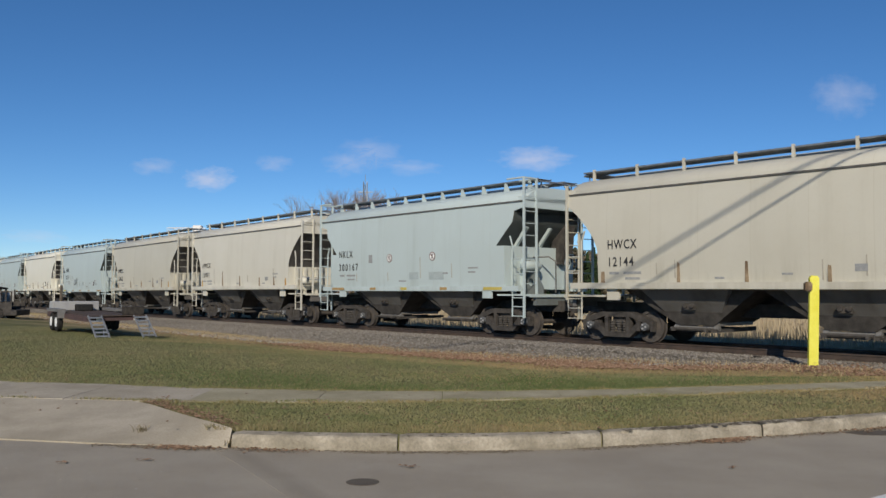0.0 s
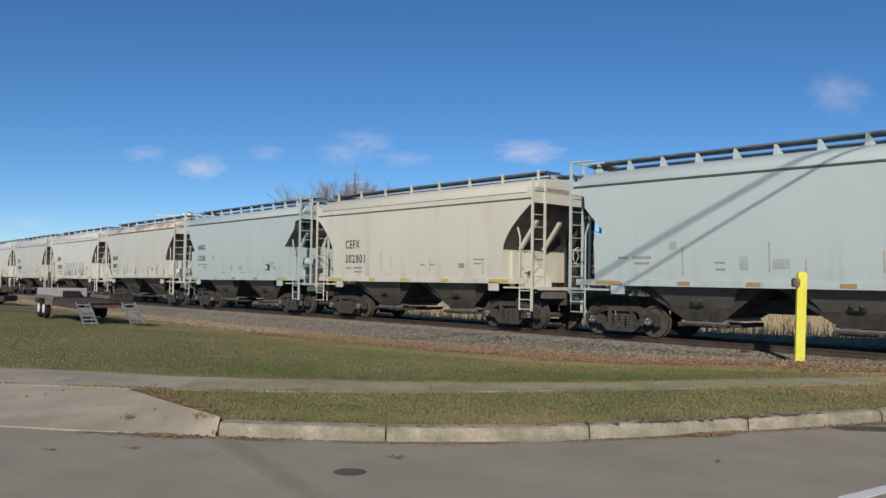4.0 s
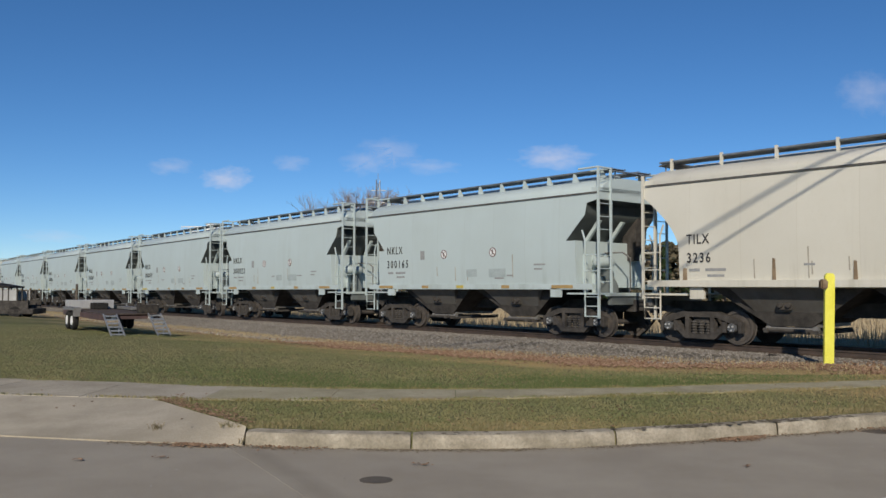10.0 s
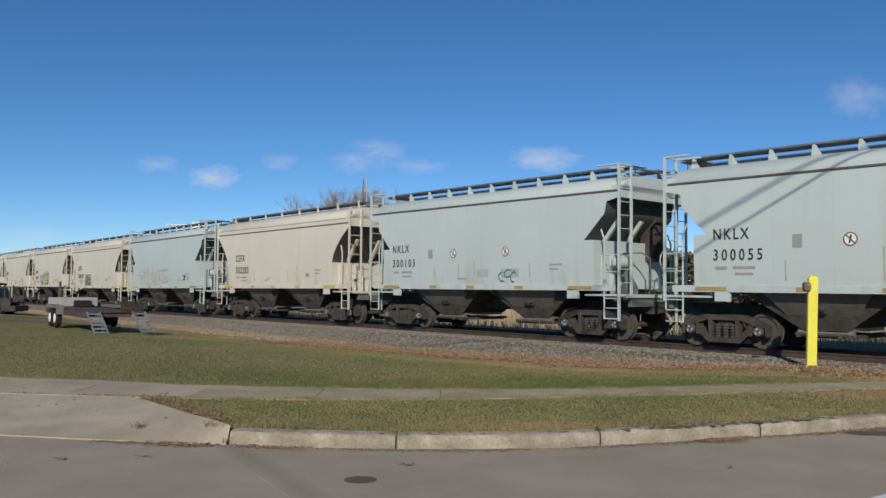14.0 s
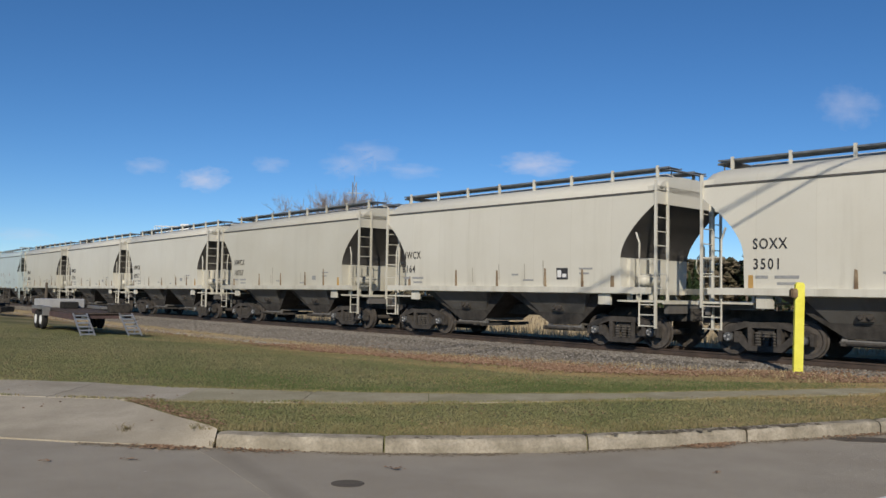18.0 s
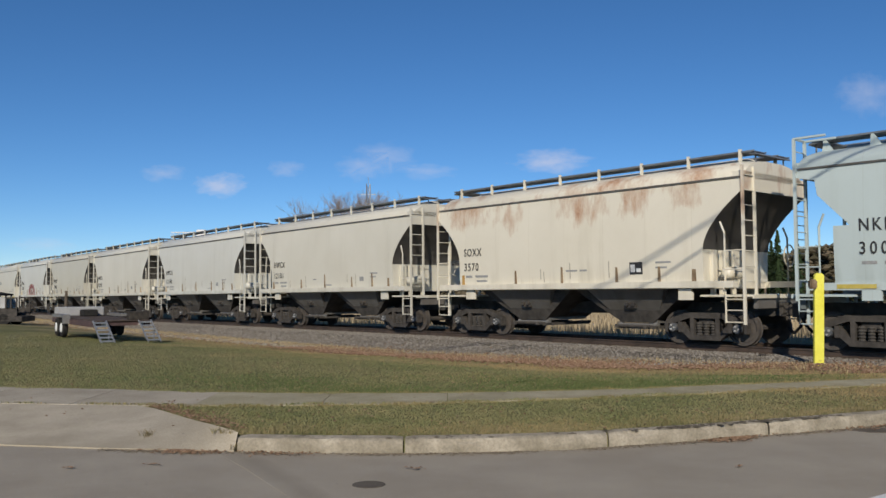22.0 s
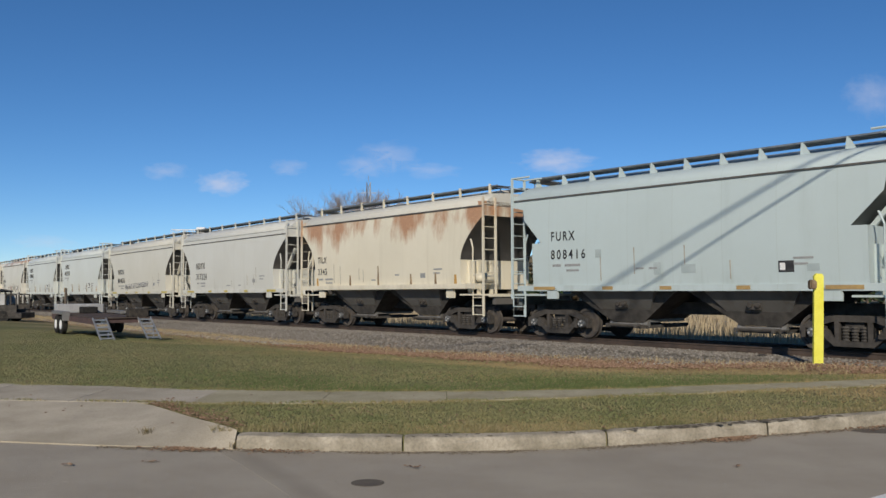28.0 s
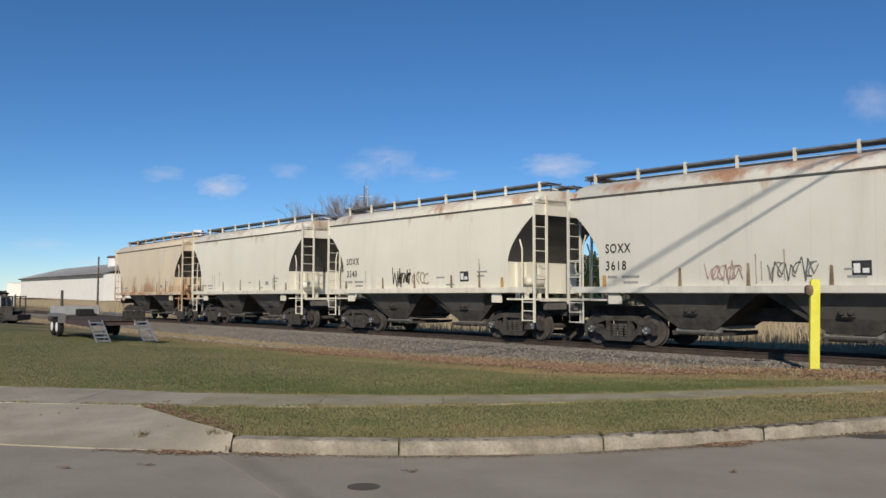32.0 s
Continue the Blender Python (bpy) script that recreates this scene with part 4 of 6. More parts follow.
def daub_compassion(car):
    o = side_words("Why NoT TRY COMPASSION??", 0.42, -2.4, 1.62, car, "grey sprayed handwriting", M["spray"], 0.15, 0.0, 0.98, 0.75)
    o.rotation_euler = (radians(90), radians(-2.0), 0)


def daub_tags(car):
    daub_jagged(M["faded_pink"], "faded pink graffiti scrawl", -1.2, -0.25, 1.72, 2.1, 11, 0.022, 3)(car)
    daub_jagged(M["faint"], "grey graffiti scrawl", 0.4, 1.5, 1.75, 2.15, 12, 0.026, 4)(car)


def daub_scribble(car):
    daub_jagged(M["ink"], "black graffiti scrawl", -1.3, -0.3, 1.68, 2.2, 14, 0.04, 8)(car)
    daub_scrawl(M["dull_mark"], "faded yellow graffiti scrawl", -0.2, 0.7, 1.7, 2.1, 4, 0.03, 9)(car)


DAUBS = {
    "bisto": daub_bisto, "loops": daub_loops, "box": daub_box, "compassion": daub_compassion, "tags": daub_tags, "scribble": daub_scribble,
    "red": daub_dome, "teal": daub_jagged(M["teal"], "teal graffiti scrawl", -0.9, 0.6, 1.72, 2.2, 16, 0.035, 6),
    "darktag": daub_scrawl(M["spray"], "small grey graffiti tag", -1.7, -0.8, 1.8, 2.2, 4, 0.05, 10),
    "tag": daub_scrawl(M["white"], "white graffiti scrawl", -3.0, 0.7, 1.5, 2.45, 8, 0.13, 7),
}


def build_car(kind, coat, marks, number, extra):
    K = KINDS[kind]
    p = PAINTS[coat]
    top = PAINTS["roofrust"] if extra == "roofrust" else PAINTS["cream"] if coat == "rusty" else p
    car = tagged(new("hopper_car"), LABELS["roofrust" if extra == "roofrust" else coat], "hopper car", "cars of the train")
    xe = LENGTH[kind] / 2
    wear = random.Random(len(TRAIN) + 5)
    board = {"arch": 4.72, "blue": 4.75}.get(kind, 4.69)
    place("body", K["body"], car, material=p)
    place("roof", K["roof"], car, material=top)
    place("trough_hatch", K["hatch"], car, (0, 0, 4.51), material=p)
    for y in (-0.6, 0.6):
        place("running_board", K["boards"], car, (0, y, board), material=M["grate"], label="dark steel roof walkway")
    place("centre_sill", K["centre_sill"], car)
    for y, flip in ((-1, 0), (1, 180)):
        t = pose(0, 0, 0, 0, 0, flip)
        # the seam rib's dark colour paints the shadow line of its overhang
        place("eave_rib", K["eave"], car, (0, 1.565 * y, 3.84 if kind in ("plain", "slant") else 4.03), M["seam"], "roof edge seam coloured dark for its shadow", t)
        place("side_sill", K["sill"], car, (0, 1.55 * y, 1.42 if kind == "arch" else 1.34), p, "", t)
        n = 11 if kind == "blue" else 8
        for i in range(n):
            x = -xe + 0.4 + (LENGTH[kind] - 0.8) * i / (n - 1)
            place("bracket", K["bracket"], car, (x, 0.88 * y, board - 0.33), p)
        if (kind in ("arch", "slant") or marks == "TOPX") and y < 0:
            for k, x in enumerate((-xe + 1.22, -1.9, -0.1, 1.8, xe - 2.3, xe - 1.3)):
                tall = k in (0, 5)
                high = Matrix.Diagonal((1, 1, wear.uniform(0.8, 1.15) * (1.5 if not tall and wear.random() < 0.15 else 1), 1))
                place("side_stay", K["tall_stay" if tall else "stay"], car, (x, (-1.57 if tall else -1.585), 1.53), M["ochre"] if tall and wear.random() < 0.55 else M["stay"], "tall ochre-stained upright stay" if tall else "brown-stained upright stay", high)
    for x in (-1.85, 1.95):
        h = place("hopper", K["hopper"], car, (x, 0, 0), PAINTS["under"], "streaked grey hopper funnel")
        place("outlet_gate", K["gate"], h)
        place("slope_sheet", K["chute"], h, label="sloping sheet painted black for shade")
        place("outlet_pipe", K["outlet_pipe"], h, label="dusty grey outlet pipe")
        for y, flip in ((-1.15, 0), (1.15, 180)):
            place("vibrator_bracket", K["latch"], h, (0, y, 1.0), turn=pose(0, 0, 0, 0, 0, flip))
    for flip in (0, 180):
        t = pose(0, 0, 0, 0, 0, flip)
        c = 1 if flip == 0 else -1
        end_shade = PAINTS["blue_end_shade" if coat == "blue" else "end_shade"]
        place("end_slope_sheet", K["end_slope"], car, material=end_shade, label="sloping end sheet painted dark for shade", turn=t)
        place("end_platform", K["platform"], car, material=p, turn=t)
        place("end_sill", K["end_sill"], car, material=end_shade, label="dark end sill", turn=t)
        for y in (-1.25, -0.85, -0.3) if c > 0 else (1.25, 0.3):
            place("bulkhead_rib", K["wall_rib"], car, (0, y, 0), p, "", t)
        if kind != "arch":
            for y in () if kind == "slant" else (-0.95, 0.1) if c > 0 else (0.95,):
                place("slope_rib", K["slope_rib"], car, (0, y, 0), p, "", t)
            place("end_web", K["end_web"], car, (0, 0 if c > 0 else 2.0 if kind == "blue" else 2.7, 0), M["truck"], "dark web added for the shade under the sloping end", t)
        if kind != "arch":
            place("end_brace", K["end_brace"], car, (0, -0.62 * c, 0), end_shade if kind == "blue" else p, "plate with a round hole", t)
        place("crossover_board", K["crossover"], car, (0, 0, board), M["grate"], "dark steel walkway across the roof end", t)
        place("coupler", K["coupler"], car, ((xe + 0.22) * c, 0, 0.86), turn=t)
        place("air_hose", K["hose"], car, ((xe + 0.3) * c, 0, 0.85), turn=t)
        for y in (-1, 1):
            place("ladder", K["ladder"], car, ((xe + 0.02) * c, 1.32 * y, 0), p, "", pose(0, 0, 0, 0, 0, 90 * c))
            place("handrail", K["handrail"], car, ((xe - 0.48) * c, 1.57 * y, 0), p, "", pose(0, 0, 0, 0, 0, 0 if c > 0 else 180))
            t2 = pose(0, 0, 0, 0, 0, 0 if c > 0 else 180)
            place("corner_step", K["step"], car, ((xe - 0.48) * c, 1.57 * y, 0), p, "", t2)
            if y < 0:
                for z in (1.85, 2.3):
                    place("grab_iron", K["grab_iron"], car, ((xe - 0.48) * c, 1.57 * y, z), p, "", t2)
            place("jacking_pad", K["jack_pad"], car, ((xe - 1.55) * c, 1.57 * y, 1.12), p)
    place("brake_wheel", K["brake_wheel"], car, (xe + 0.16, 0.35, 2.2), p)
    if kind == "blue":
        place("brake_pipe", K["brake_pipe"], car, material=M["dull_steel"])
    if kind in ("arch", "blue"):
        place("air_tank", K["air_tank"], car, (K["wall"] + 0.32, -0.75, 2.12 if kind == "blue" else 1.78), p, "pale air tank")
    build_truck(K, car, xe - 1.35)
    build_truck(K, car, -xe + 1.3)
    # lettering on the street side
    x0, z1, z2, size = {"arch": (-xe + 1.28, 2.48, 2.02, 0.34), "blue": (-xe + 1.32, 2.50, 2.01, 0.37), "plain": (-xe + 1.95, 2.55, 2.02, 0.43), "slant": (-xe + 1.42, 3.2, 2.72, 0.46)}[kind]
    if kind == "blue":
        x0, z1, z2 = (x0, z1 + 0.09, z2 + 0.09) if extra == "signs" else (x0 + 0.2, z1 + 0.27, z2 + 0.24)
    if number == "311115":
        x0, z1, z2 = x0 - 0.2, 3.22, 2.78
        stencil(car, x0 - 0.08, z1 - 0.1, 1.15, 0.45, M["faint"], "grey repainted square")
    x0 += LETTER_SHIFT.get(number, 0.0)
    if marks:
        side_words(marks, size, x0, z1, car, "black stencilled letters", wide=1.3 if kind == "blue" else 1.16, narrow=0.8)
    if number:
        side_words(number, size, x0, z2, car, "black stencilled numbers", wide=1.45 if kind == "blue" else 1.25, narrow=0.82)
    for bx, bz, bw, bh in ((x0 + 0.05, z2 - 0.22, 0.3, 0.07), (x0 + 0.5, z2 - 0.22, 0.55, 0.07), (x0 + 0.55, z2 - 0.36, 0.45, 0.06), (xe - 2.4, 2.05, 0.45, 0.05), (xe - 2.4, 1.92, 0.33, 0.05)):
        stencil(car, bx, bz, bw, bh, M["faint"])
    if kind != "blue" and not (marks in ("SOXX", "AOKX") or coat == "bright" or number == "8164"):
        stencil(car, xe - 3.1, 1.80, 0.26, 0.16, M["faint"])
    elif kind != "blue":
        stencil(car, xe - 3.2, 1.78, 0.4, 0.32, M["ink"], "black placard")
        stencil(car, xe - 3.16, 1.84, 0.13, 0.2, M["white"], "", 0.012)
        stencil(car, xe - 2.98, 1.84, 0.13, 0.1, M["white"], "", 0.012)
    if kind == "blue" and extra != "signs":
        stencil(car, xe - 2.75, 1.76, 0.36, 0.26, M["ink"], "black placard")
        stencil(car, xe - 2.71, 1.81, 0.12, 0.16, M["white"], "", 0.012)
        for x, z, w, h in ((-2.4, 2.25, 0.2, 0.22), (-0.55, 1.75, 0.22, 0.32), (0.25, 1.78, 0.4, 0.22), (xe - 2.1, 1.78, 0.28, 0.16)):
            stencil(car, x, z, w, h, M["patch"], "grey repainted patch")
    # narrow runs of dirt and small stencilled lines
    for k in range(4):
        z = wear.choice((1.62, 1.7, 1.78))
        stencil(car, wear.uniform(-xe + 2.2, xe - 2.0), z, 0.03, wear.choice((0.3, 0.45, 0.7)), M["run"], "thin brown run of dirt")
    for k in range(2):
        stencil(car, wear.uniform(-1.5, xe - 3.3), wear.choice((1.66, 1.74, 1.9)), wear.choice((0.25, 0.4)), 0.05, M["faint"])
    if extra == "signs":
        for x in (-1.0, 1.35):
            place("round_sign", SIGN, car, (x, -1.618, 2.5), label="white disc with a red ring and bar", turn=UPRIGHT)
        stencil(car, -2.25, 2.35, 0.22, 0.3, M["faint"])
        stencil(car, 0.1, 1.74, 0.5, 0.24, M["patch"], "grey repainted patch")
        stencil(car, 1.15, 1.72, 0.75, 0.26, M["patch"], "grey repainted patch")
    if number == "300103":
        daub_scrawl(M["teal"], "small teal graffiti scrawl", 1.1, 1.8, 1.65, 1.95, 3, 0.03, 14)(car)
    if extra in DAUBS:
        DAUBS[extra](car)
    if kind in ("plain", "blue"):
        for x, wide in ((-xe + 1.25, True), (-2.0, False), (-0.2, False), (1.9, False), (xe - 1.3, True)):
            place("marking", K["wide_mark" if wide else "mark"], car, (x, -1.602, 1.42), M["dull_mark"] if kind == "blue" and wear.random() < 0.8 else None, "dull yellow reflective strip")
    TRAIN.append(car)
    return car


for row in CARS:
    car = build_car(*row[1:])
    car["stand"] = row[0] - 0.25 - LENGTH[row[1]] / 2


# ---- street side things ----
def yellow_post():
    post = tagged(new("marker_post"), "tall bright yellow steel post with a small grey box", "post")
    z0 = ground_z(7.43, 16.74) - 0.12
    h = 1.76 - z0
    post.location = (7.43, 16.74, z0)
    bm = bmesh.new()
    prism(bm, [(-0.095, 0), (0.095, 0), (0.095, h - 0.05), (0.055, h), (-0.055, h), (-0.095, h - 0.05)], -0.035, 0.035)
    part("post_body", bm, M["post"], post)
    bm = bmesh.new()
    box(bm, -0.21, -0.07, -0.12, 0.03, h - 0.32, h - 0.13)
    bmesh.ops.bevel(bm, geom=bm.edges[:], offset=0.025, segments=2, affect="EDGES")
    part("box", bm, M["stay"], post, "small dull grey-brown metal box")
    post.rotation_euler = (0, radians(1.5), 0)


yellow_post()


# ---- overhead cables, whose shadows cross the train ----
def cable(points, radius, label):
    """A slack cable between two wooden poles."""
    (xa, ya), (xb, yb), h = points
    bm = bmesh.new()
    n = 40
    prev = None
    for i in range(n + 1):
        f = i / n
        p = (xa + (xb - xa) * f, ya + (yb - ya) * f, h - 0.25 * (1 - (2 * f - 1) ** 2) + 0.25)
        if prev:
            bar(bm, prev, p, radius, 6)
        prev = p
    tagged(place("overhead_cable", mesh_of("overhead_cable", bm, M["rubber"])), label, "cable")
    for x, y in ((xa, ya), (xb, yb)):
        pole = tagged(new("utility_pole"), "tall brown wooden utility pole", "utility pole", "poles beside the street")
        pole.location = (x, y + 0.2, ground_z(x, y + 0.2) - 0.1)
        bm = bmesh.new()
        bar(bm, (0, 0, -0.5), (0, 0, h + 1.0), 0.16, 10, 0.11)
        part("pole_shaft", bm, M["tie"], pole)
        bm = bmesh.new()
        box(bm, -0.06, 0.06, -1.0, 1.0, h + 0.1, h + 0.22)
        part("crossarm", bm, M["tie"], pole)


cable(((-40.0, -8.2), (55.0, 27.0), 8.5), 0.026, "thick black cable strung over the street")
cable(((-42.0, -10.1), (52.0, 14.1), 12.5), 0.04, "thick black power cable strung over the street")


# ---- plants and litter ----
def blades(name, count, spot, h0, h1, w, cols, label, category, seed, lean=0.35):
    """Many small blades, each one bent triangle pair, on the ground where spot() puts them."""
    rnd = random.Random(seed)
    verts, faces = [], []
    while len(faces) < count * 2:
        p = spot(rnd)
        if p is None:
            continue
        x, y, z, k = p
        a = rnd.uniform(0, 2 * math.pi)
        h = rnd.uniform(h0, h1) * k
        dx, dy = math.cos(a) * w / 2, math.sin(a) * w / 2
        lx, ly = rnd.gauss(0, lean) * h, rnd.gauss(0, lean) * h
        i = len(verts)
        verts += [(x - dx, y - dy, z - 0.01), (x + dx, y + dy, z - 0.01), (x + dx * 0.7 + lx * 0.4, y + dy * 0.7 + ly * 0.4, z + h * 0.6), (x - dx * 0.7 + lx * 0.4, y - dy * 0.7 + ly * 0.4, z + h * 0.6), (x + lx, y + ly, z + h)]
        faces += [(i, i + 1, i + 2, i + 3), (i + 3, i + 2, i + 4)]
    me = bpy.data.meshes.new(name)
    me.from_pydata(verts, [], faces)
    m, nt, b = mat_base(name + "_blade", 0.8)
    g = nt.nodes.new("ShaderNodeNewGeometry")
    cr = nt.nodes.new("ShaderNodeValToRGB")
    cr.color_ramp.interpolation = "LINEAR"
    while len(cr.color_ramp.elements) < len(cols):
        cr.color_ramp.elements.new(0.5)
    for i, (e, c) in enumerate(zip(cr.color_ramp.elements, cols)):
        e.position, e.color = i / (len(cols) - 1), (*c, 1)
    big = noise_of(nt, coords(nt), 0.38, 5.0)
    mx = nt.nodes.new("ShaderNodeMath")
    mx.operation = "MULTIPLY_ADD"
    nt.links.new(ramp_of(nt, big, 0.3, 0.7), mx.inputs[0])
    mx.inputs[1].default_value = 0.5
    patchy = ramp_of(nt, noise_of(nt, coords(nt), 2.4, 5.0, 0.65), 0.3, 0.72, 0.0, 0.36)
    nt.links.new(math_of(nt, "ADD", math_of(nt, "MULTIPLY", g.outputs["Random Per Island"], 0.14), patchy), mx.inputs[2])
    nt.links.new(mx.outputs[0], cr.inputs[0])
    nt.links.new(cr.outputs[0], b.inputs["Base Color"])
    me.materials.append(m)
    tagged(new(name, me), label, category, kind="stuff")


def paved(x, y):
    if y < broken(x, KERB) + 0.17 or (x < -1.95 and y < apron_far(x) + 0.02):
        return True
    creep = 0.05 + 0.05 * math.sin(3.1 * x) + 0.04 * math.sin(7.7 * x + 1)
    return broken(x, WALK_NEAR) + creep < y < broken(x, WALK_FAR) - creep


def lawn_spot(rnd):
    y = 7.4 + 24 * rnd.random() ** 1.7
    x = rnd.uniform(-0.58, 0.60) * y
    if paved(x, y):
        return None
    q, _ = track_side(x, y)
    if q < 4.6:
        return None
    return x, y, max(ground_z(x, y), 0.165 if broken(x, WALK_NEAR) < y < broken(x, WALK_FAR) else -9), 1.0


def green_spot(rnd):
    p = lawn_spot(rnd)
    return None if p is None or rnd.random() < dryness(p[0], p[1]) * 0.9 else p


def lush_spot(rnd):
    """The greener strip just beyond the footpath, thinning out on both sides."""
    x = rnd.triangular(-6.0, 6.5, 1.5)
    d = abs(rnd.gauss(0.0, 1.0))
    y = broken(x, WALK_FAR) + 0.03 + d
    if d > 2.6 or rnd.random() < 0.5 + 0.5 * math.sin(0.9 * x + 2.0) * math.sin(1.7 * d + 0.6 * x):
        return None
    return (x, y, ground_z(x, y), 1.0)


def straw_spot(rnd):
    p = lawn_spot(rnd)
    return None if p is None or rnd.random() > dryness(p[0], p[1]) + 0.03 else p


def verge_spot(rnd):
    s = rnd.uniform(-14, 45)
    q = 4.3 + abs(rnd.gauss(0, 1.1)) - max(0, min(1.0, (2 - s) / 9))
    if s < 3 and rnd.random() < 0.35:
        return None
    x, y, a = track_at(s)
    x, y = x - q * math.cos(a), y - q * math.sin(a)
    return None if paved(x, y) else (x, y, ground_z(x, y), 1.0)


def edge_spot(rnd):
    x = rnd.uniform(-2.2, 7.0)
    y = broken(x, KERB) + 0.17 + abs(rnd.gauss(0, 0.22))
    tuft = 0.75 + 0.5 * math.sin(2.1 * x + 1.0) * math.sin(5.3 * x)
    return (x, y, ground_z(x, y + 0.3), max(0.3, tuft))


def path_spot(rnd):
    x = rnd.uniform(-3.4, 9.0)
    near = rnd.random() < 0.7
    y = broken(x, WALK_NEAR) - 0.02 + rnd.gauss(0, 0.04) if near else broken(x, WALK_FAR) + rnd.gauss(0.02, 0.05)
    return (x, y, ground_z(x, y) + 0.005, 0.6 + 0.5 * math.sin(2.3 * x) * math.sin(5.1 * x + 1))


def field_spot(rnd):
    s = rnd.uniform(-30, 150)
    q = -4.5 - 45 * rnd.random() ** 1.1
    x, y, a = track_at(s)
    x, y = x - q * math.cos(a), y - q * math.sin(a)
    return (x, y, ground_z(x, y), 1.0)


GREENS = [(0.118, 0.146, 0.06), (0.17, 0.184, 0.082), (0.255, 0.23, 0.117), (0.40, 0.325, 0.185)]
STRAW = [(0.22, 0.17, 0.09), (0.34, 0.27, 0.15), (0.42, 0.34, 0.20), (0.28, 0.18, 0.09)]
blades("straw_grass", 70000, straw_spot, 0.006, 0.02, 0.009, [(0.17, 0.145, 0.06), (0.25, 0.195, 0.095), (0.35, 0.255, 0.13), (0.29, 0.185, 0.09)], "short parched straw-brown grass", "grass", 15, 0.8)
blades("lawn_grass", 190000, green_spot, 0.006, 0.02, 0.009, GREENS, "short green grass with straw patches", "grass", 11, 0.8)
blades("lush_grass", 21000, lush_spot, 0.014, 0.032, 0.008, [(0.062, 0.095, 0.034), (0.085, 0.118, 0.044), (0.115, 0.142, 0.055), (0.16, 0.165, 0.072)], "denser dark green grass beside the footpath", "grass", 18, 0.6)
blades("verge_grass", 14000, verge_spot, 0.03, 0.12, 0.011, STRAW, "dry brown grass along the stone bed", "grass", 12)
blades("kerb_grass", 6500, edge_spot, 0.012, 0.05, 0.006, [(0.12, 0.125, 0.05), (0.18, 0.165, 0.08), (0.29, 0.235, 0.13), (0.24, 0.17, 0.09)], "ragged straw grass hanging over the kerb", "grass", 13, 0.7)
blades("path_edge_grass", 9000, path_spot, 0.012, 0.04, 0.008, [(0.12, 0.125, 0.045), (0.19, 0.17, 0.075), (0.30, 0.24, 0.12), (0.22, 0.16, 0.08)], "ragged grass creeping over the footpath's edges", "grass", 16)
blades("field_grass", 70000, field_spot, 0.2, 0.6, 0.03, [(0.26, 0.20, 0.12), (0.38, 0.31, 0.20), (0.46, 0.38, 0.26), (0.32, 0.24, 0.15)], "tall dry straw-coloured grass behind the track", "grass", 14, 0.2)


def scatter(name, count, spot, size, material, label, category, seed, flat=0.3):
    """Many small lumps or flakes as one mesh."""
    rnd = random.Random(seed)
    verts, faces = [], []
    n = 0
    while n < count:
        p = spot(rnd)
        if p is None:
            continue
        n += 1
        x, y, z = p
        r = size * rnd.uniform(0.5, 1.4)
        a = rnd.uniform(0, 6.28)
        c, s = math.cos(a), math.sin(a)
        i = len(verts)
        for dx, dy, dz in ((1, 0.1, 0.1), (-0.2, 0.8, 0.2), (-0.9, -0.3, 0.0), (0.3, -0.8, 0.3), (0.05, 0.05, 1.0), (0, 0, -0.5)):
            j = rnd.uniform(0.75, 1.2)
            verts.append((x + r * j * (dx * c - dy * s), y + r * j * (dx * s + dy * c), z + r * j * dz * flat))
        faces += [(i, i + 1, i + 4), (i + 1, i + 2, i + 4), (i + 2, i + 3, i + 4), (i + 3, i, i + 4), (i + 1, i, i + 5), (i + 2, i + 1, i + 5), (i + 3, i + 2, i + 5), (i, i + 3, i + 5)]
    me = bpy.data.meshes.new(name)
    me.from_pydata(verts, [], faces)
    me.materials.append(material)
    return tagged(new(name, me), label, category, kind="stuff")


def island_mat(name, cols, rough=0.85):
    m, nt, b = mat_base(name, rough)
    g = nt.nodes.new("ShaderNodeNewGeometry")
    cr = nt.nodes.new("ShaderNodeValToRGB")
    while len(cr.color_ramp.elements) < len(cols):
        cr.color_ramp.elements.new(0.5)
    for i, (e, c) in enumerate(zip(cr.color_ramp.elements, cols)):
        e.position, e.color = i / (len(cols) - 1), (*c, 1)
    nt.links.new(g.outputs["Random Per Island"], cr.inputs[0])
    nt.links.new(cr.outputs[0], b.inputs["Base Color"])
    return m


M["red_leaf"] = island_mat("russet_leaf", [(0.12, 0.068, 0.042), (0.22, 0.128, 0.08), (0.34, 0.23, 0.155), (0.18, 0.105, 0.062)])
M["leaf"] = island_mat("dead_leaf", [(0.085, 0.052, 0.033), (0.20, 0.125, 0.08), (0.33, 0.225, 0.15), (0.15, 0.088, 0.05)])
M["chips"] = island_mat("pale_chips", [(0.20, 0.19, 0.17), (0.30, 0.285, 0.26), (0.44, 0.42, 0.39), (0.16, 0.15, 0.135)])
M["gravel"] = island_mat("gravel", [(0.135, 0.12, 0.102), (0.175, 0.157, 0.134), (0.21, 0.19, 0.163), (0.30, 0.275, 0.24)])


def bed_z(q, s):
    return drop(s) + broken(q, [(0, -0.125), (2.3, -0.125), (3.6, -0.31), (5.2, -0.58)])


def bed_spot(rnd):
    s = rnd.uniform(-14, 60) if rnd.random() < 0.7 else rnd.uniform(-14, 20)
    q = rnd.uniform(0.95, 4.7)
    x, y, a = track_at(s)
    x, y = x - q * math.cos(a), y - q * math.sin(a)
    return None if ground_z(x, y) > bed_z(q, s) + 0.03 else (x, y, bed_z(q, s) + 0.01)


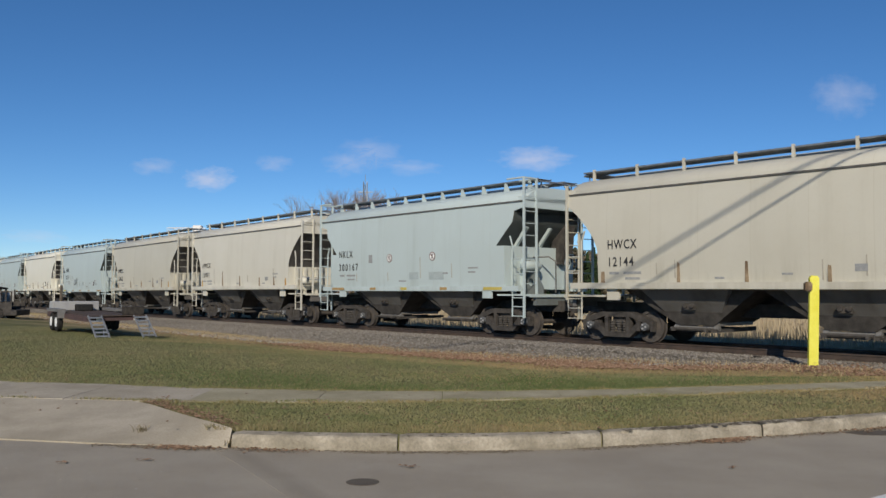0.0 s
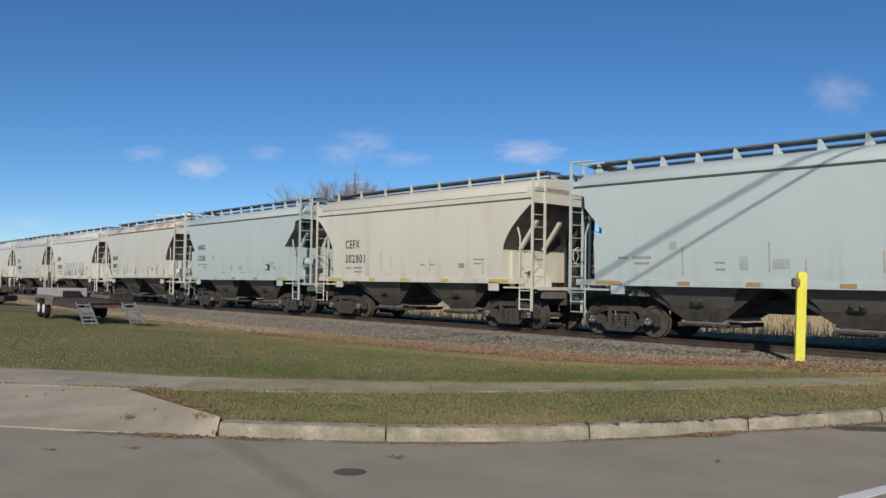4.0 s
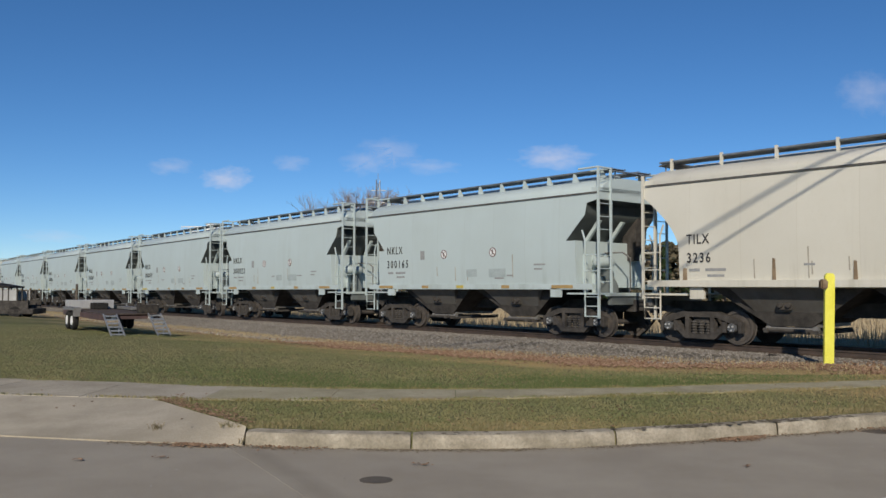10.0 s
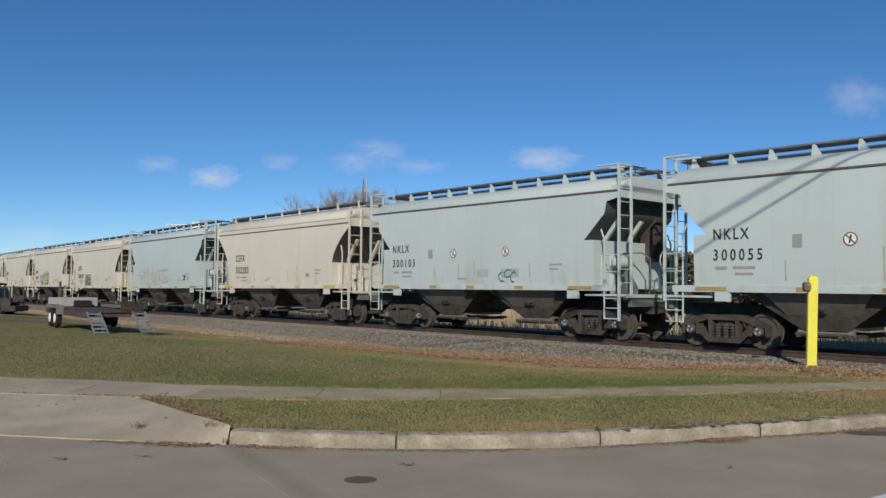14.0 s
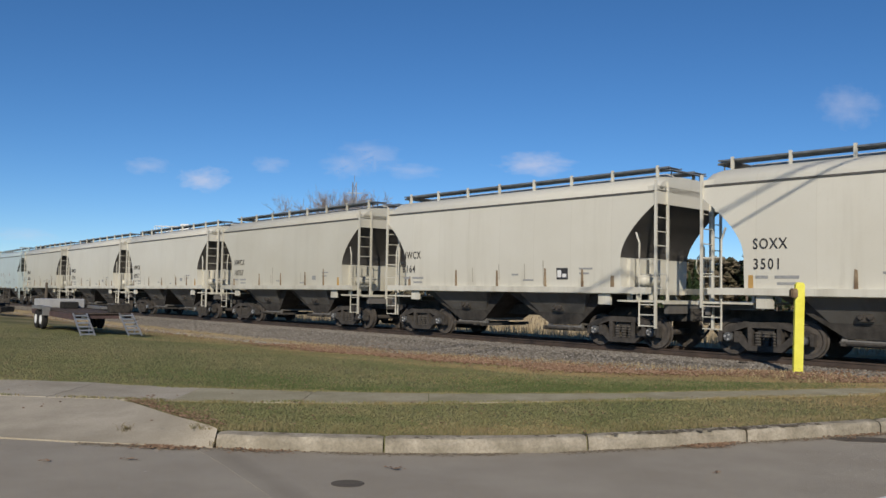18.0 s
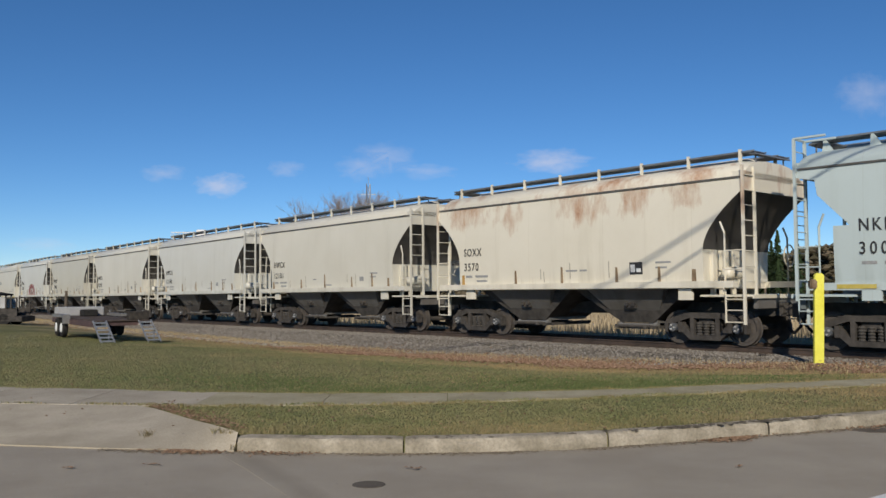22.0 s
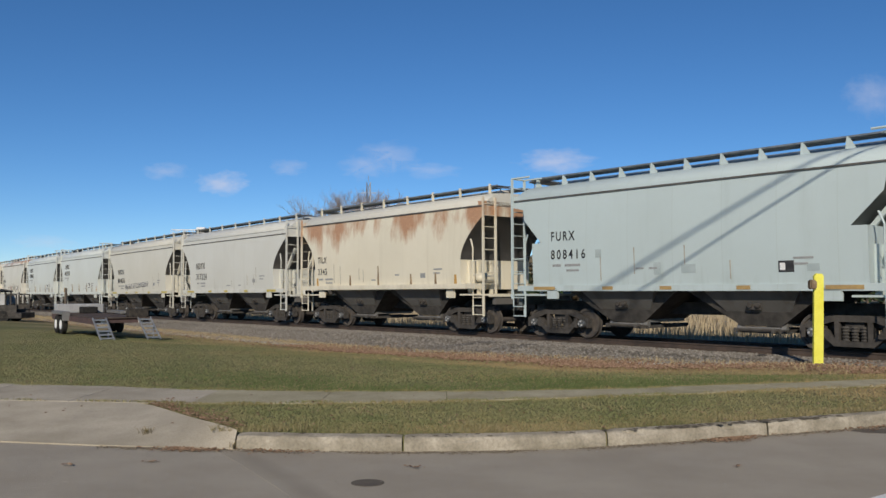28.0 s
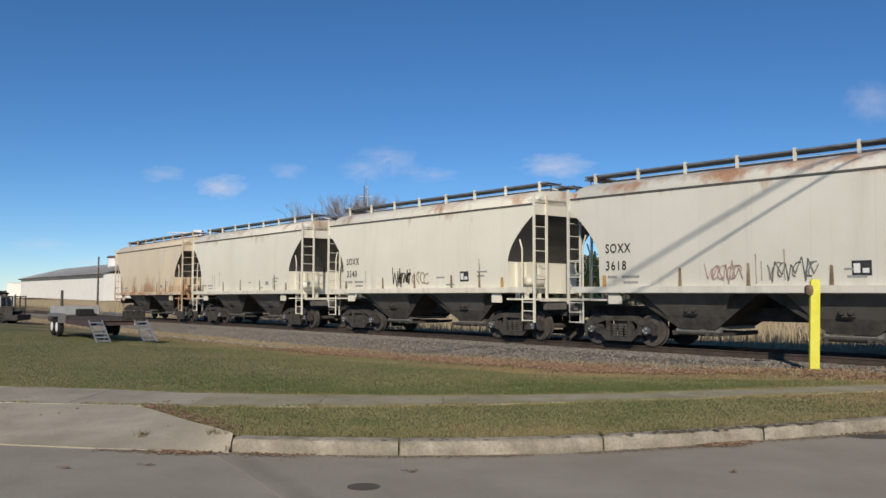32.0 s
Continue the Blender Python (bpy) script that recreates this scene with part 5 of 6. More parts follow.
def spill_spot(rnd):
    s = rnd.uniform(-13, 42)
    x, y, a = track_at(s)
    q = rnd.uniform(2.8, 5.2 - max(0, min(2.0, (-6.5 - s) * 0.9)) + max(0, min(0.7, s / 10)))
    px, py = x - q * math.cos(a), y - q * math.sin(a)
    return (px, py, max(ground_z(px, py), bed_z(q, s)) + 0.005)


def fringe_spot(rnd):
    s = rnd.uniform(-12, 45)
    x, y, a = track_at(s)
    q = 5.0 + rnd.gauss(0, 0.3) - max(0, min(2.0, (-6.5 - s) * 0.9)) + max(0, min(0.7, s / 10))
    px, py = x - q * math.cos(a), y - q * math.sin(a)
    return (px, py, max(ground_z(px, py), bed_z(q, s)) + 0.01)


def leaf_spot(rnd):
    s = rnd.uniform(-12, 6) if rnd.random() < 0.8 else rnd.uniform(-12, 40)
    q = 5.8 + rnd.gauss(0, 0.8) + 0.5 * math.sin(s * 1.1) * math.sin(s * 0.43 + 1) - max(0, min(2.4, (-6.5 - s) * 0.9))
    x, y, a = track_at(s)
    x, y = x - q * math.cos(a), y - q * math.sin(a)
    return (x, y, max(bed_z(q, s), ground_z(x, y)) + 0.03)


def gutter_spot(rnd):
    u = rnd.random()
    x = rnd.gauss(2.75, 0.16) if u < 0.45 else rnd.gauss(4.6, 0.4) if u < 0.62 else rnd.gauss(-2.35, 0.15) if u < 0.9 else rnd.gauss(-1.5, 0.2)
    return (x, broken(x, KERB) - abs(rnd.gauss(0, 0.09)) - 0.02, 0.015)


def lawn_leaf(rnd):
    y = rnd.uniform(7.6, 17)
    x = rnd.uniform(-0.56, 0.58) * y
    if y < broken(x, KERB) + 0.1 or paved(x, y) and rnd.random() < 0.8:
        return None
    return (x, y, max(0.17 if paved(x, y) else 0, ground_z(x, y)) + 0.03)


def apron_leaf(rnd):
    f = rnd.random()
    x = -3.3 + 1.3 * f + rnd.gauss(0, 0.06)
    return (x, apron_far(x) + abs(rnd.gauss(0.05, 0.22)), 0.165)


def grit_spot(rnd):
    y = rnd.uniform(4.6, 9.5)
    x = rnd.uniform(-0.56, 0.6) * y
    return None if y > broken(x, KERB) - 0.02 else (x, y, 0.002)


def gutter_dirt_spot(rnd):
    x = rnd.uniform(-3.2, 6.5)
    if rnd.random() > 0.45 + 0.45 * math.sin(1.7 * x) * math.sin(4.3 * x + 0.5):
        return None
    return (x, broken(x, KERB) - 0.01 - abs(rnd.gauss(0, 0.05)), 0.004)


def weed_spot(rnd):
    k = rnd.random()
    if k < 0.5:
        x = rnd.gauss(-1.93, 0.025)
        y = rnd.uniform(7.5, 7.75)
    else:
        y = rnd.gauss(8.02, 0.06)
        x = rnd.gauss(-2.88, 0.03)
    return (x, y, 0.03 + (y - 7.5) * 0.08, 1.0)


blades("crack_weeds", 120, weed_spot, 0.015, 0.06, 0.006, [(0.09, 0.075, 0.04), (0.16, 0.13, 0.07), (0.22, 0.18, 0.10), (0.13, 0.10, 0.055)], "small dry weeds in the concrete's cracks", "weeds", 17, 0.6)
M["silt"] = island_mat("gutter_silt", [(0.13, 0.105, 0.075), (0.20, 0.165, 0.12), (0.27, 0.225, 0.165)])
scatter("gutter_silt", 3200, gutter_dirt_spot, 0.013, M["silt"], "brown silt and crumbled leaves along the kerb", "silt", 30, 0.3)
scatter("road_grit", 420, grit_spot, 0.006, M["chips"], "pale grit strewn over the asphalt", "grit", 29, 0.6)
scatter("ballast_gravel", 44000, bed_spot, 0.032, M["gravel"], "loose grey and white crushed stones", "gravel", 21, 0.7)
scatter("spilled_gravel", 34000, spill_spot, 0.034, M["gravel"], "crushed stone spread over the foot of the bed", "gravel", 28, 0.4)
scatter("fringe_gravel", 5000, fringe_spot, 0.035, M["chips"], "pale stone chips at the edge of the stone bed", "gravel", 26, 0.6)
scatter("verge_leaves", 15000, leaf_spot, 0.03, M["red_leaf"], "drift of dead brown leaves beside the stone bed", "leaves", 22, 0.5)
scatter("gutter_leaves", 900, gutter_spot, 0.014, M["leaf"], "dead leaves gathered against the kerb", "leaves", 23, 0.5)
scatter("lawn_leaves", 900, lawn_leaf, 0.018, M["leaf"], "scattered dead leaves on the grass", "leaves", 24, 0.4)
scatter("driveway_leaves", 520, apron_leaf, 0.015, M["leaf"], "dead leaves along the driveway's edge", "leaves", 25, 0.5)


# ---- marks on the road ----
def flat_patch(name, pts, z, material, label, category):
    bm = bmesh.new()
    a = [bm.verts.new((x, y, z)) for x, y in pts]
    b = [bm.verts.new((x, y, z - 0.02)) for x, y in pts]
    bm.faces.new(a)
    for i in range(len(pts)):
        j = (i + 1) % len(pts)
        bm.faces.new((a[j], a[i], b[i], b[j]))
    bmesh.ops.recalc_face_normals(bm, faces=bm.faces)
    return tagged(place(name, mesh_of(name, bm, material)), label, category, kind="structure")


M["tar"] = rough_mat("tar_seal", (0.11, 0.094, 0.076), (0.145, 0.124, 0.10), 2.5, 0.85, fine=90.0)
flat_patch("road_stain", [(-0.59 + 0.125 * math.cos(a / 3), 6.26 + 0.115 * math.sin(a / 3)) for a in range(0, 18)], 0.004, M["tar"], "round dark oil stain on the asphalt", "stain")
# nested strips, each narrower and darker, give the band soft edges
for i, (w, f) in enumerate(((1.25, 0.965), (1.05, 0.93), (0.85, 0.90), (0.6, 0.87), (0.35, 0.84))):
    shade = rough_mat("darker_asphalt", tuple(c * f for c in (0.345, 0.302, 0.240)), tuple(c * f for c in (0.415, 0.368, 0.296)), 0.9, 0.9, fine=160.0, bump=0.5)
    mid = ((-1.91, 7.5), (-1.52, 6.88), (-0.91, 5.82), (-0.4, 4.87))
    flat_patch("road_seam", [(x + 0.13 * w, y) for x, y in mid] + [(x - 0.13 * w, y) for x, y in reversed(mid)], 0.003 + 0.0005 * i, shade, "faint dark band across the asphalt", "seam")
flat_patch("road_line", [(2.83, 5.76), (2.95, 5.70), (6.6, 8.2), (6.5, 8.28)], 0.004, M["white"], "worn white painted road line", "road marking")
flat_patch("manhole_patch", [(4.5 + 0.4 * math.cos(a), 8.55 + 0.16 * math.sin(a)) for a in (0, 1, 2, 3, 4, 5)], 0.005, M["tar"], "dark patch in the asphalt beside the kerb", "stain")


def clump(x, y, z, r, material, name, label, category, seed, n=14):
    """A small heap of flakes as one thing."""
    rr = random.Random(seed)

    def spot(_):
        return (x + rr.gauss(0, r), y + rr.gauss(0, r * 0.6), z + rr.random() * r * 0.3)
    ob = scatter(name, n, spot, r * 0.45, material, label, category, seed, 0.4)
    ob["kind"] = "thing"


M["scrap"] = rough_mat("dark_scrap", (0.03, 0.028, 0.026), (0.07, 0.06, 0.05), 8.0, 0.8)
for i, (x, y) in enumerate(((-3.09, 6.82), (-0.26, 6.75), (-2.45, 6.95), (2.37, 6.82))):
    clump(x, y, 0.012, 0.033 if i != 3 else 0.025, M["leaf"], "leaf_clump", "small clump of dead leaves on the asphalt", "leaves", 50 + i)


def scrap_lump(x, y, z, r):
    bm = bmesh.new()
    bmesh.ops.create_icosphere(bm, subdivisions=2, radius=r)
    rr = random.Random(int(x * 100))
    for v in bm.verts:
        v.co = Vector((v.co.x * 1.5, v.co.y, v.co.z * 0.55)) * rr.uniform(0.8, 1.15)
    tagged(place("scrap_lump", mesh_of("scrap_lump", bm, M["scrap"]), None, (x, y, z)), "dark discarded lump on the crushed stone", "scrap", "scrap beside the track")


scrap_lump(7.25, 19.1, -0.12, 0.13)
scrap_lump(10.6, 19.9, -0.1, 0.12)


def lichen_spot(rnd):
    x = rnd.gauss(2.3, 0.25) if rnd.random() < 0.4 else rnd.gauss(3.4, 0.35) if rnd.random() < 0.8 else rnd.uniform(-1.5, 5)
    return (x, broken(x, KERB) + rnd.uniform(0.02, 0.15), KERB_H)


M["lichen"] = island_mat("dark_lichen", [(0.08, 0.068, 0.05), (0.13, 0.11, 0.08), (0.19, 0.16, 0.115)])
scatter("kerb_lichen", 240, lichen_spot, 0.032, M["lichen"], "dark lichen spots on the kerb", "lichen", 27, 0.12)


# ---- trailer ----
def build_trailer():
    t = tagged(new("equipment_trailer"), "flat equipment trailer with steel ramps, parked on the grass", "trailer")
    red = rough_mat("trailer_red", (0.062, 0.038, 0.035), (0.105, 0.06, 0.054), 3.0, 0.75)
    wood = rough_mat("trailer_deck", (0.07, 0.055, 0.048), (0.12, 0.095, 0.082), 4.0, 0.9)
    bm = bmesh.new()
    for y in (-1.0, 1.0):
        box(bm, 0, 6.6, y - 0.06, y + 0.06, 0.48, 0.66)
    for i in range(8):
        box(bm, 0.05 + 0.92 * i, 0.15 + 0.92 * i, -0.94, 0.94, 0.52, 0.62)
    part("frame", bm, red, t, "dull red steel frame")
    for i in range(9):
        bm = bmesh.new()
        y = -0.94 + 0.21 * i
        box(bm, 0.02, 6.5, y, y + 0.2, 0.665, 0.70)
        part("plank", bm, wood, t)
    bm = bmesh.new()
    box(bm, 5.9, 6.55, -1.0, 1.0, 0.70, 1.05)
    bmesh.ops.bevel(bm, geom=bm.edges[:], offset=0.03, segments=1, affect="EDGES")
    part("toolbox", bm, M["panel_grey"], t, "pale grey steel toolbox")
    bm = bmesh.new()
    box(bm, 5.2, 5.8, -0.55, 0.1, 0.70, 0.95)
    bmesh.ops.bevel(bm, geom=bm.edges[:], offset=0.03, segments=1, affect="EDGES")
    part("battery_case", bm, M["rubber"], t, "black case")
    bm = bmesh.new()
    box(bm, 0.1, 0.5, -1.05, -0.3, 0.70, 0.98)
    bmesh.ops.bevel(bm, geom=bm.edges[:], offset=0.02, segments=1, affect="EDGES")
    part("tail_box", bm, M["scrap"], t, "dark box at the tail")
    bm = bmesh.new()
    box(bm, 3.6, 5.55, 1.02, 1.32, 0.72, 0.82)
    box(bm, 3.6, 3.68, 1.02, 1.32, 0.5, 0.72)
    part("mudguard", bm, M["dull_steel"], t)
    bm = bmesh.new()
    box(bm, 3.6, 5.55, -1.32, -1.02, 0.72, 0.82)
    part("mudguard", bm, M["dull_steel"], t)
    bm = bmesh.new()
    prof = [(0.10, -0.05), (0.19, -0.11), (0.30, -0.11), (0.34, -0.07), (0.34, 0.07), (0.30, 0.11), (0.10, 0.11)]
    rings_mesh(bm, [[(p * math.cos(i * math.pi / 9), y, p * math.sin(i * math.pi / 9)) for i in range(18)] for p, y in prof])
    bmesh.ops.recalc_face_normals(bm, faces=bm.faces)
    tyre = mesh_of("tyre", bm, M["rubber"])
    bm = bmesh.new()
    bar(bm, (0, -0.06, 0), (0, -0.125, 0), 0.19, 14, 0.16)
    rim = mesh_of("rim", bm, M["white"])
    for x in (4.1, 4.95):
        for y, f in ((-1.16, 0), (1.16, 180)):
            w = place("wheel", tyre, t, (x, y, 0.34), turn=pose(0, 0, 0, 0, 0, f))
            place("rim", rim, w, label="white wheel rim")
    bm = bmesh.new()
    for y in (-0.1, 0.1):
        bar(bm, (6.6, y * 6, 0.56), (7.7, y * 0.5, 0.52), 0.05, 6)
    part("drawbar", bm, red, t)
    for y in (-0.85, 0.85):
        bm = bmesh.new()
        for dy in (-0.24, 0.24):
            bar(bm, (0.0, y + dy, 0.68), (-1.15, y + dy, 0.03), 0.035, 5)
        for i in range(6):
            f = (i + 0.5) / 6
            box(bm, -1.15 * f - 0.07, -1.15 * f + 0.07, y - 0.22, y + 0.22, 0.68 - 0.65 * f - 0.02, 0.68 - 0.65 * f + 0.025)
        part("ramp", bm, M["steel"], t, "ladder-like galvanised loading ramp")
        bm = bmesh.new()
        bar(bm, (-0.3, y - 0.26, 0.5), (-0.3, y - 0.26, 0.0), 0.03, 5)
        part("ramp_leg", bm, M["steel"], t)
    for y in (-0.7, 0.7):
        bm = bmesh.new()
        box(bm, -0.03, 0.0, y - 0.09, y + 0.09, 0.53, 0.60)
        part("tail_light", bm, M["white"], t)
    t.matrix_basis = pose(-9.9, 25.3, ground_z(-9.6, 25.0), 0, 0, 126)
    t.scale = (0.93, 0.78, 0.93)


build_trailer()


# ---- fence and distance ----
def build_stake_trailer():
    f = tagged(new("utility_trailer"), "dark utility trailer with pale side panels and a sloping dark roof", "trailer")
    bm = bmesh.new()
    box(bm, -4.2, 0.0, -0.8, 0.8, 0.2, 0.48)
    bmesh.ops.bevel(bm, geom=bm.edges[:], offset=0.03, segments=1, affect="EDGES")
    part("bed", bm, M["truck"], f, "dark steel bed")
    for y in (-0.76, 0.76):
        bm = bmesh.new()
        box(bm, -4.15, -0.25, y - 0.02, y + 0.02, 0.48, 0.86)
        part("side_board", bm, M["truck"], f, "dark weathered side board")
        for x, z1 in ((-4.1, 1.5), (-3.4, 1.5), (-2.75, 1.5), (-2.22, 1.5), (-1.78, 1.5), (-1.5, 1.5), (-1.22, 1.5), (-0.8, 1.5), (-0.55, 1.42), (-0.28, 1.42)):
            bm = bmesh.new()
            box(bm, -0.03, 0.03, -0.025, 0.025, 0.86, z1)
            part("stake", bm, M["truck"], f, "", (x, y, 0))
        bm = bmesh.new()
        box(bm, -0.8, -0.25, y - 0.015, y + 0.015, 1.36, 1.42)
        part("rail", bm, M["truck"], f)
        bm = bmesh.new()
        box(bm, -2.2, -0.82, y - 0.012, y + 0.012, 0.88, 1.42)
        part("side_panel", bm, M["panel_grey"], f, "pale grey side panel")
    bm = bmesh.new()
    prism(bm, [(-4.2, 1.5), (-1.15, 1.5), (-1.15, 1.58), (-2.4, 1.78), (-4.2, 1.78)], -0.85, 0.85)
    bmesh.ops.recalc_face_normals(bm, faces=bm.faces)
    part("roof", bm, M["rubber"], f, "sloping dark roof")
    bm = bmesh.new()
    bar(bm, (-2.45, -0.86, 1.5), (-2.32, -0.86, 1.8), 0.05, 6)
    part("bracket", bm, M["white"], f, "white bracket")
    bm = bmesh.new()
    box(bm, -2.2, -2.1, -0.84, -0.8, 0.16, 0.5)
    part("marker", bm, M["white"], f, "white marker plate")
    bm = bmesh.new()
    bar(bm, (0, -0.1, 0), (0, 0.1, 0), 0.3, 18)
    tyre = mesh_of("wheel", bm, M["rubber"])
    for x in (-3.2, -0.9):
        for y in (-0.7, 0.7):
            place("wheel", tyre, f, (x, y, 0.3))
    f.matrix_basis = pose(-21.2, 42.0, ground_z(-21.2, 42.0), 0, 0, 4)


build_stake_trailer()


def build_shed():
    h = tagged(new("storage_building"), "long low white metal building with a pale roof", "building")
    a, b, w, e, r = Vector((-102, 200, 0)), Vector((-54.6, 133, 0)), 18.0, 4.5, 6.9
    L = (b - a).length
    wall = rough_mat("white_siding", (0.84, 0.82, 0.76), (0.90, 0.88, 0.82), 0.6, 0.85)
    roof = rough_mat("pale_roof", (0.76, 0.75, 0.73), (0.86, 0.85, 0.83), 0.5, 0.9)
    bm = bmesh.new()
    box(bm, 0, L, 0, 0.25, 0, e)
    part("wall", bm, wall, h)
    bm = bmesh.new()
    box(bm, 0, L, w - 0.25, w, 0, e)
    part("wall", bm, wall, h)
    for x in (0, L - 0.25):
        bm = bmesh.new()
        ps = [(0.26, 0), (w - 0.26, 0), (w - 0.26, e), (w / 2, r), (0.26, e)]
        v0 = [bm.verts.new((x, y, z)) for y, z in ps]
        v1 = [bm.verts.new((x + 0.25, y, z)) for y, z in ps]
        bm.faces.new(v0)
        bm.faces.new(v1[::-1])
        for i in range(5):
            j = (i + 1) % 5
            bm.faces.new((v0[j], v0[i], v1[i], v1[j]))
        bmesh.ops.recalc_face_normals(bm, faces=bm.faces)
        part("gable", bm, wall, h)
    for sgn in (0, 1):
        bm = bmesh.new()
        y0, y1 = (-0.5, w / 2) if sgn == 0 else (w + 0.5, w / 2)
        v = [bm.verts.new(p) for p in ((-0.4, y0, e - 0.1), (L + 0.4, y0, e - 0.1), (L + 0.4, y1, r + 0.05), (-0.4, y1, r + 0.05))]
        bm.faces.new(v)
        bmesh.ops.solidify(bm, geom=bm.faces[:], thickness=0.15)
        part("roof_side", bm, roof, h)
    bm = bmesh.new()
    box(bm, -0.4, L + 0.4, -0.62, -0.5, e - 0.35, e - 0.1)
    part("gutter", bm, M["seam"], h, "dark gutter")
    # dark triangle laid on the gable as the shade of its roof
    bm = bmesh.new()
    v0 = [bm.verts.new((L + 0.004, y, z)) for y, z in ((0.3, e - 0.1), (w - 0.3, e - 0.1), (w / 2, r - 0.06))]
    bm.faces.new(v0)
    bmesh.ops.solidify(bm, geom=bm.faces[:], thickness=-0.03)
    part("gable_louvre", bm, M["seam"], h, "dark gable panel standing for shade under the roof")
    d = (b - a).normalized()
    h.matrix_basis = pose(a.x, a.y, -0.16, 0, 0, math.degrees(math.atan2(d.y, d.x)))
    low = tagged(new("outbuilding"), "small white flat-roofed building", "building")
    bm = bmesh.new()
    box(bm, 0, 7, 0, 6, 0, 3.6)
    part("wall", bm, wall, low)
    bm = bmesh.new()
    box(bm, -0.2, 7.2, -0.2, 6.2, 3.6, 3.75)
    part("roof", bm, roof, low)
    low.location = (-108, 205, -0.3)
    tank = tagged(new("elevated_tank"), "white hopper tank with a dark flat cap on legs", "tank")
    bm = bmesh.new()
    rings_mesh(bm, [[(c * math.cos(i * math.pi / 6), c * math.sin(i * math.pi / 6), z) for i in range(12)] for c, z in ((0.7, 5.2), (1.35, 5.9), (1.35, 7.5))])
    part("drum", bm, M["white"], tank)
    bm = bmesh.new()
    bar(bm, (0, 0, 7.5), (0, 0, 7.85), 1.6, 16, 1.3)
    part("cap", bm, M["seam"], tank, "dark flat cap")
    for dx, dy in ((-1, -1), (1, -1), (-1, 1), (1, 1)):
        bm = bmesh.new()
        bar(bm, (0.9 * dx, 0.9 * dy, -0.3), (0.9 * dx, 0.9 * dy, 5.95), 0.12, 6)
        part("leg", bm, M["white"], tank)
    tank.location = (-60.3, 152, 0)
    g = tagged(new("conveyor_gantry"), "white steel conveyor gantry high above the yard", "gantry")
    bm = bmesh.new()
    for y in (-0.6, 0.6):
        for z in (9.5, 10.5):
            bar(bm, (-5, y, z), (2.5, y, z), 0.06, 5)
        for i in range(6):
            bar(bm, (-5 + 1.5 * i, y, 9.5), (-5 + 1.5 * i, y, 10.5), 0.05, 5)
            if i < 5:
                bar(bm, (-5 + 1.5 * i, y, 9.5), (-3.5 + 1.5 * i, y, 10.5), 0.035, 5)
    part("truss", bm, M["white"], g)
    bm = bmesh.new()
    box(bm, 0.2, 2.0, -0.8, 0.8, 9.4, 11.0)
    bmesh.ops.bevel(bm, geom=bm.edges[:], offset=0.15, segments=1, affect="EDGES")
    part("head_box", bm, M["white"], g)
    for x in (-4.5, 1.8):
        bm = bmesh.new()
        bar(bm, (x, 0, -3.4), (x, 0, 9.5), 0.22, 8)
        part("leg", bm, M["white"], g)
    g.location = (-51.6, 170, 3.0)
    for x, y, z in ((-41.7, 100, 5.9), (-27.6, 60, 1.8)):
        p = tagged(new("pole"), "thin dark wooden pole in the yard", "pole", "poles in the yard")
        bm = bmesh.new()
        bar(bm, (0, 0, 0), (0, 0, z), 0.13, 8, 0.09)
        part("shaft", bm, M["tie"], p)
        p.location = (x, y, -0.32)


build_shed()


def build_mast():
    m = tagged(new("lattice_mast"), "grey steel lattice power mast with short arms", "mast")
    bm = bmesh.new()
    for sx in (-1, 1):
        for sy in (-1, 1):
            bar(bm, (sx * 0.7, sy * 0.7, 0), (sx * 0.25, sy * 0.25, 17.2), 0.06, 5)
    for i in range(11):
        z0, z1 = i * 1.55, (i + 1) * 1.55
        w0, w1 = 0.7 - 0.45 * z0 / 17.2, 0.7 - 0.45 * z1 / 17.2
        for s in (-1, 1):
            bar(bm, (-w0, s * w0, z0), (w1, s * w1, z1), 0.03, 4)
            bar(bm, (w0, s * w0, z0), (-w1, s * w1, z1), 0.03, 4)
    part("lattice", bm, M["steel"], m)
    for z in (13.8, 15.6):
        bm = bmesh.new()
        bar(bm, (-1.1, 0, z), (1.1, 0, z), 0.07, 5)
        part("arm", bm, M["steel"], m)
    bm = bmesh.new()
    bar(bm, (0, 0, 17.2), (0, 0, 18.2), 0.04, 5)
    part("spike", bm, M["steel"], m)
    m.location = (-15.2, 160, -0.3)
    m.scale = (1.3, 1.3, 1.3)


build_mast()


def bare_tree(rnd, height):
    """Trunk and limbs, and a crown of fine twigs."""
    tr, cr = bmesh.new(), bmesh.new()

    def grow(p, d, length, r, depth):
        q = p + d * length
        bar(tr if depth < 2 else cr, p, q, r, 6 if depth < 2 else 3, r * 0.6)
        if depth > 4:
            return
        for _ in range(5 if depth in (0, 3) else 3):
            n = (d + Vector((rnd.gauss(0, 0.42), rnd.gauss(0, 0.42), rnd.uniform(0.0, 0.4)))).normalized()
            grow(p + d * length * rnd.uniform(0.55, 1.0), n, length * rnd.uniform(0.55, 0.78), r * 0.55, depth + 1)

    grow(Vector((0, 0, -0.2)), Vector((rnd.gauss(0, 0.05), rnd.gauss(0, 0.05), 1)).normalized(), height * 0.34, height * 0.016, 0)
    return tr, cr


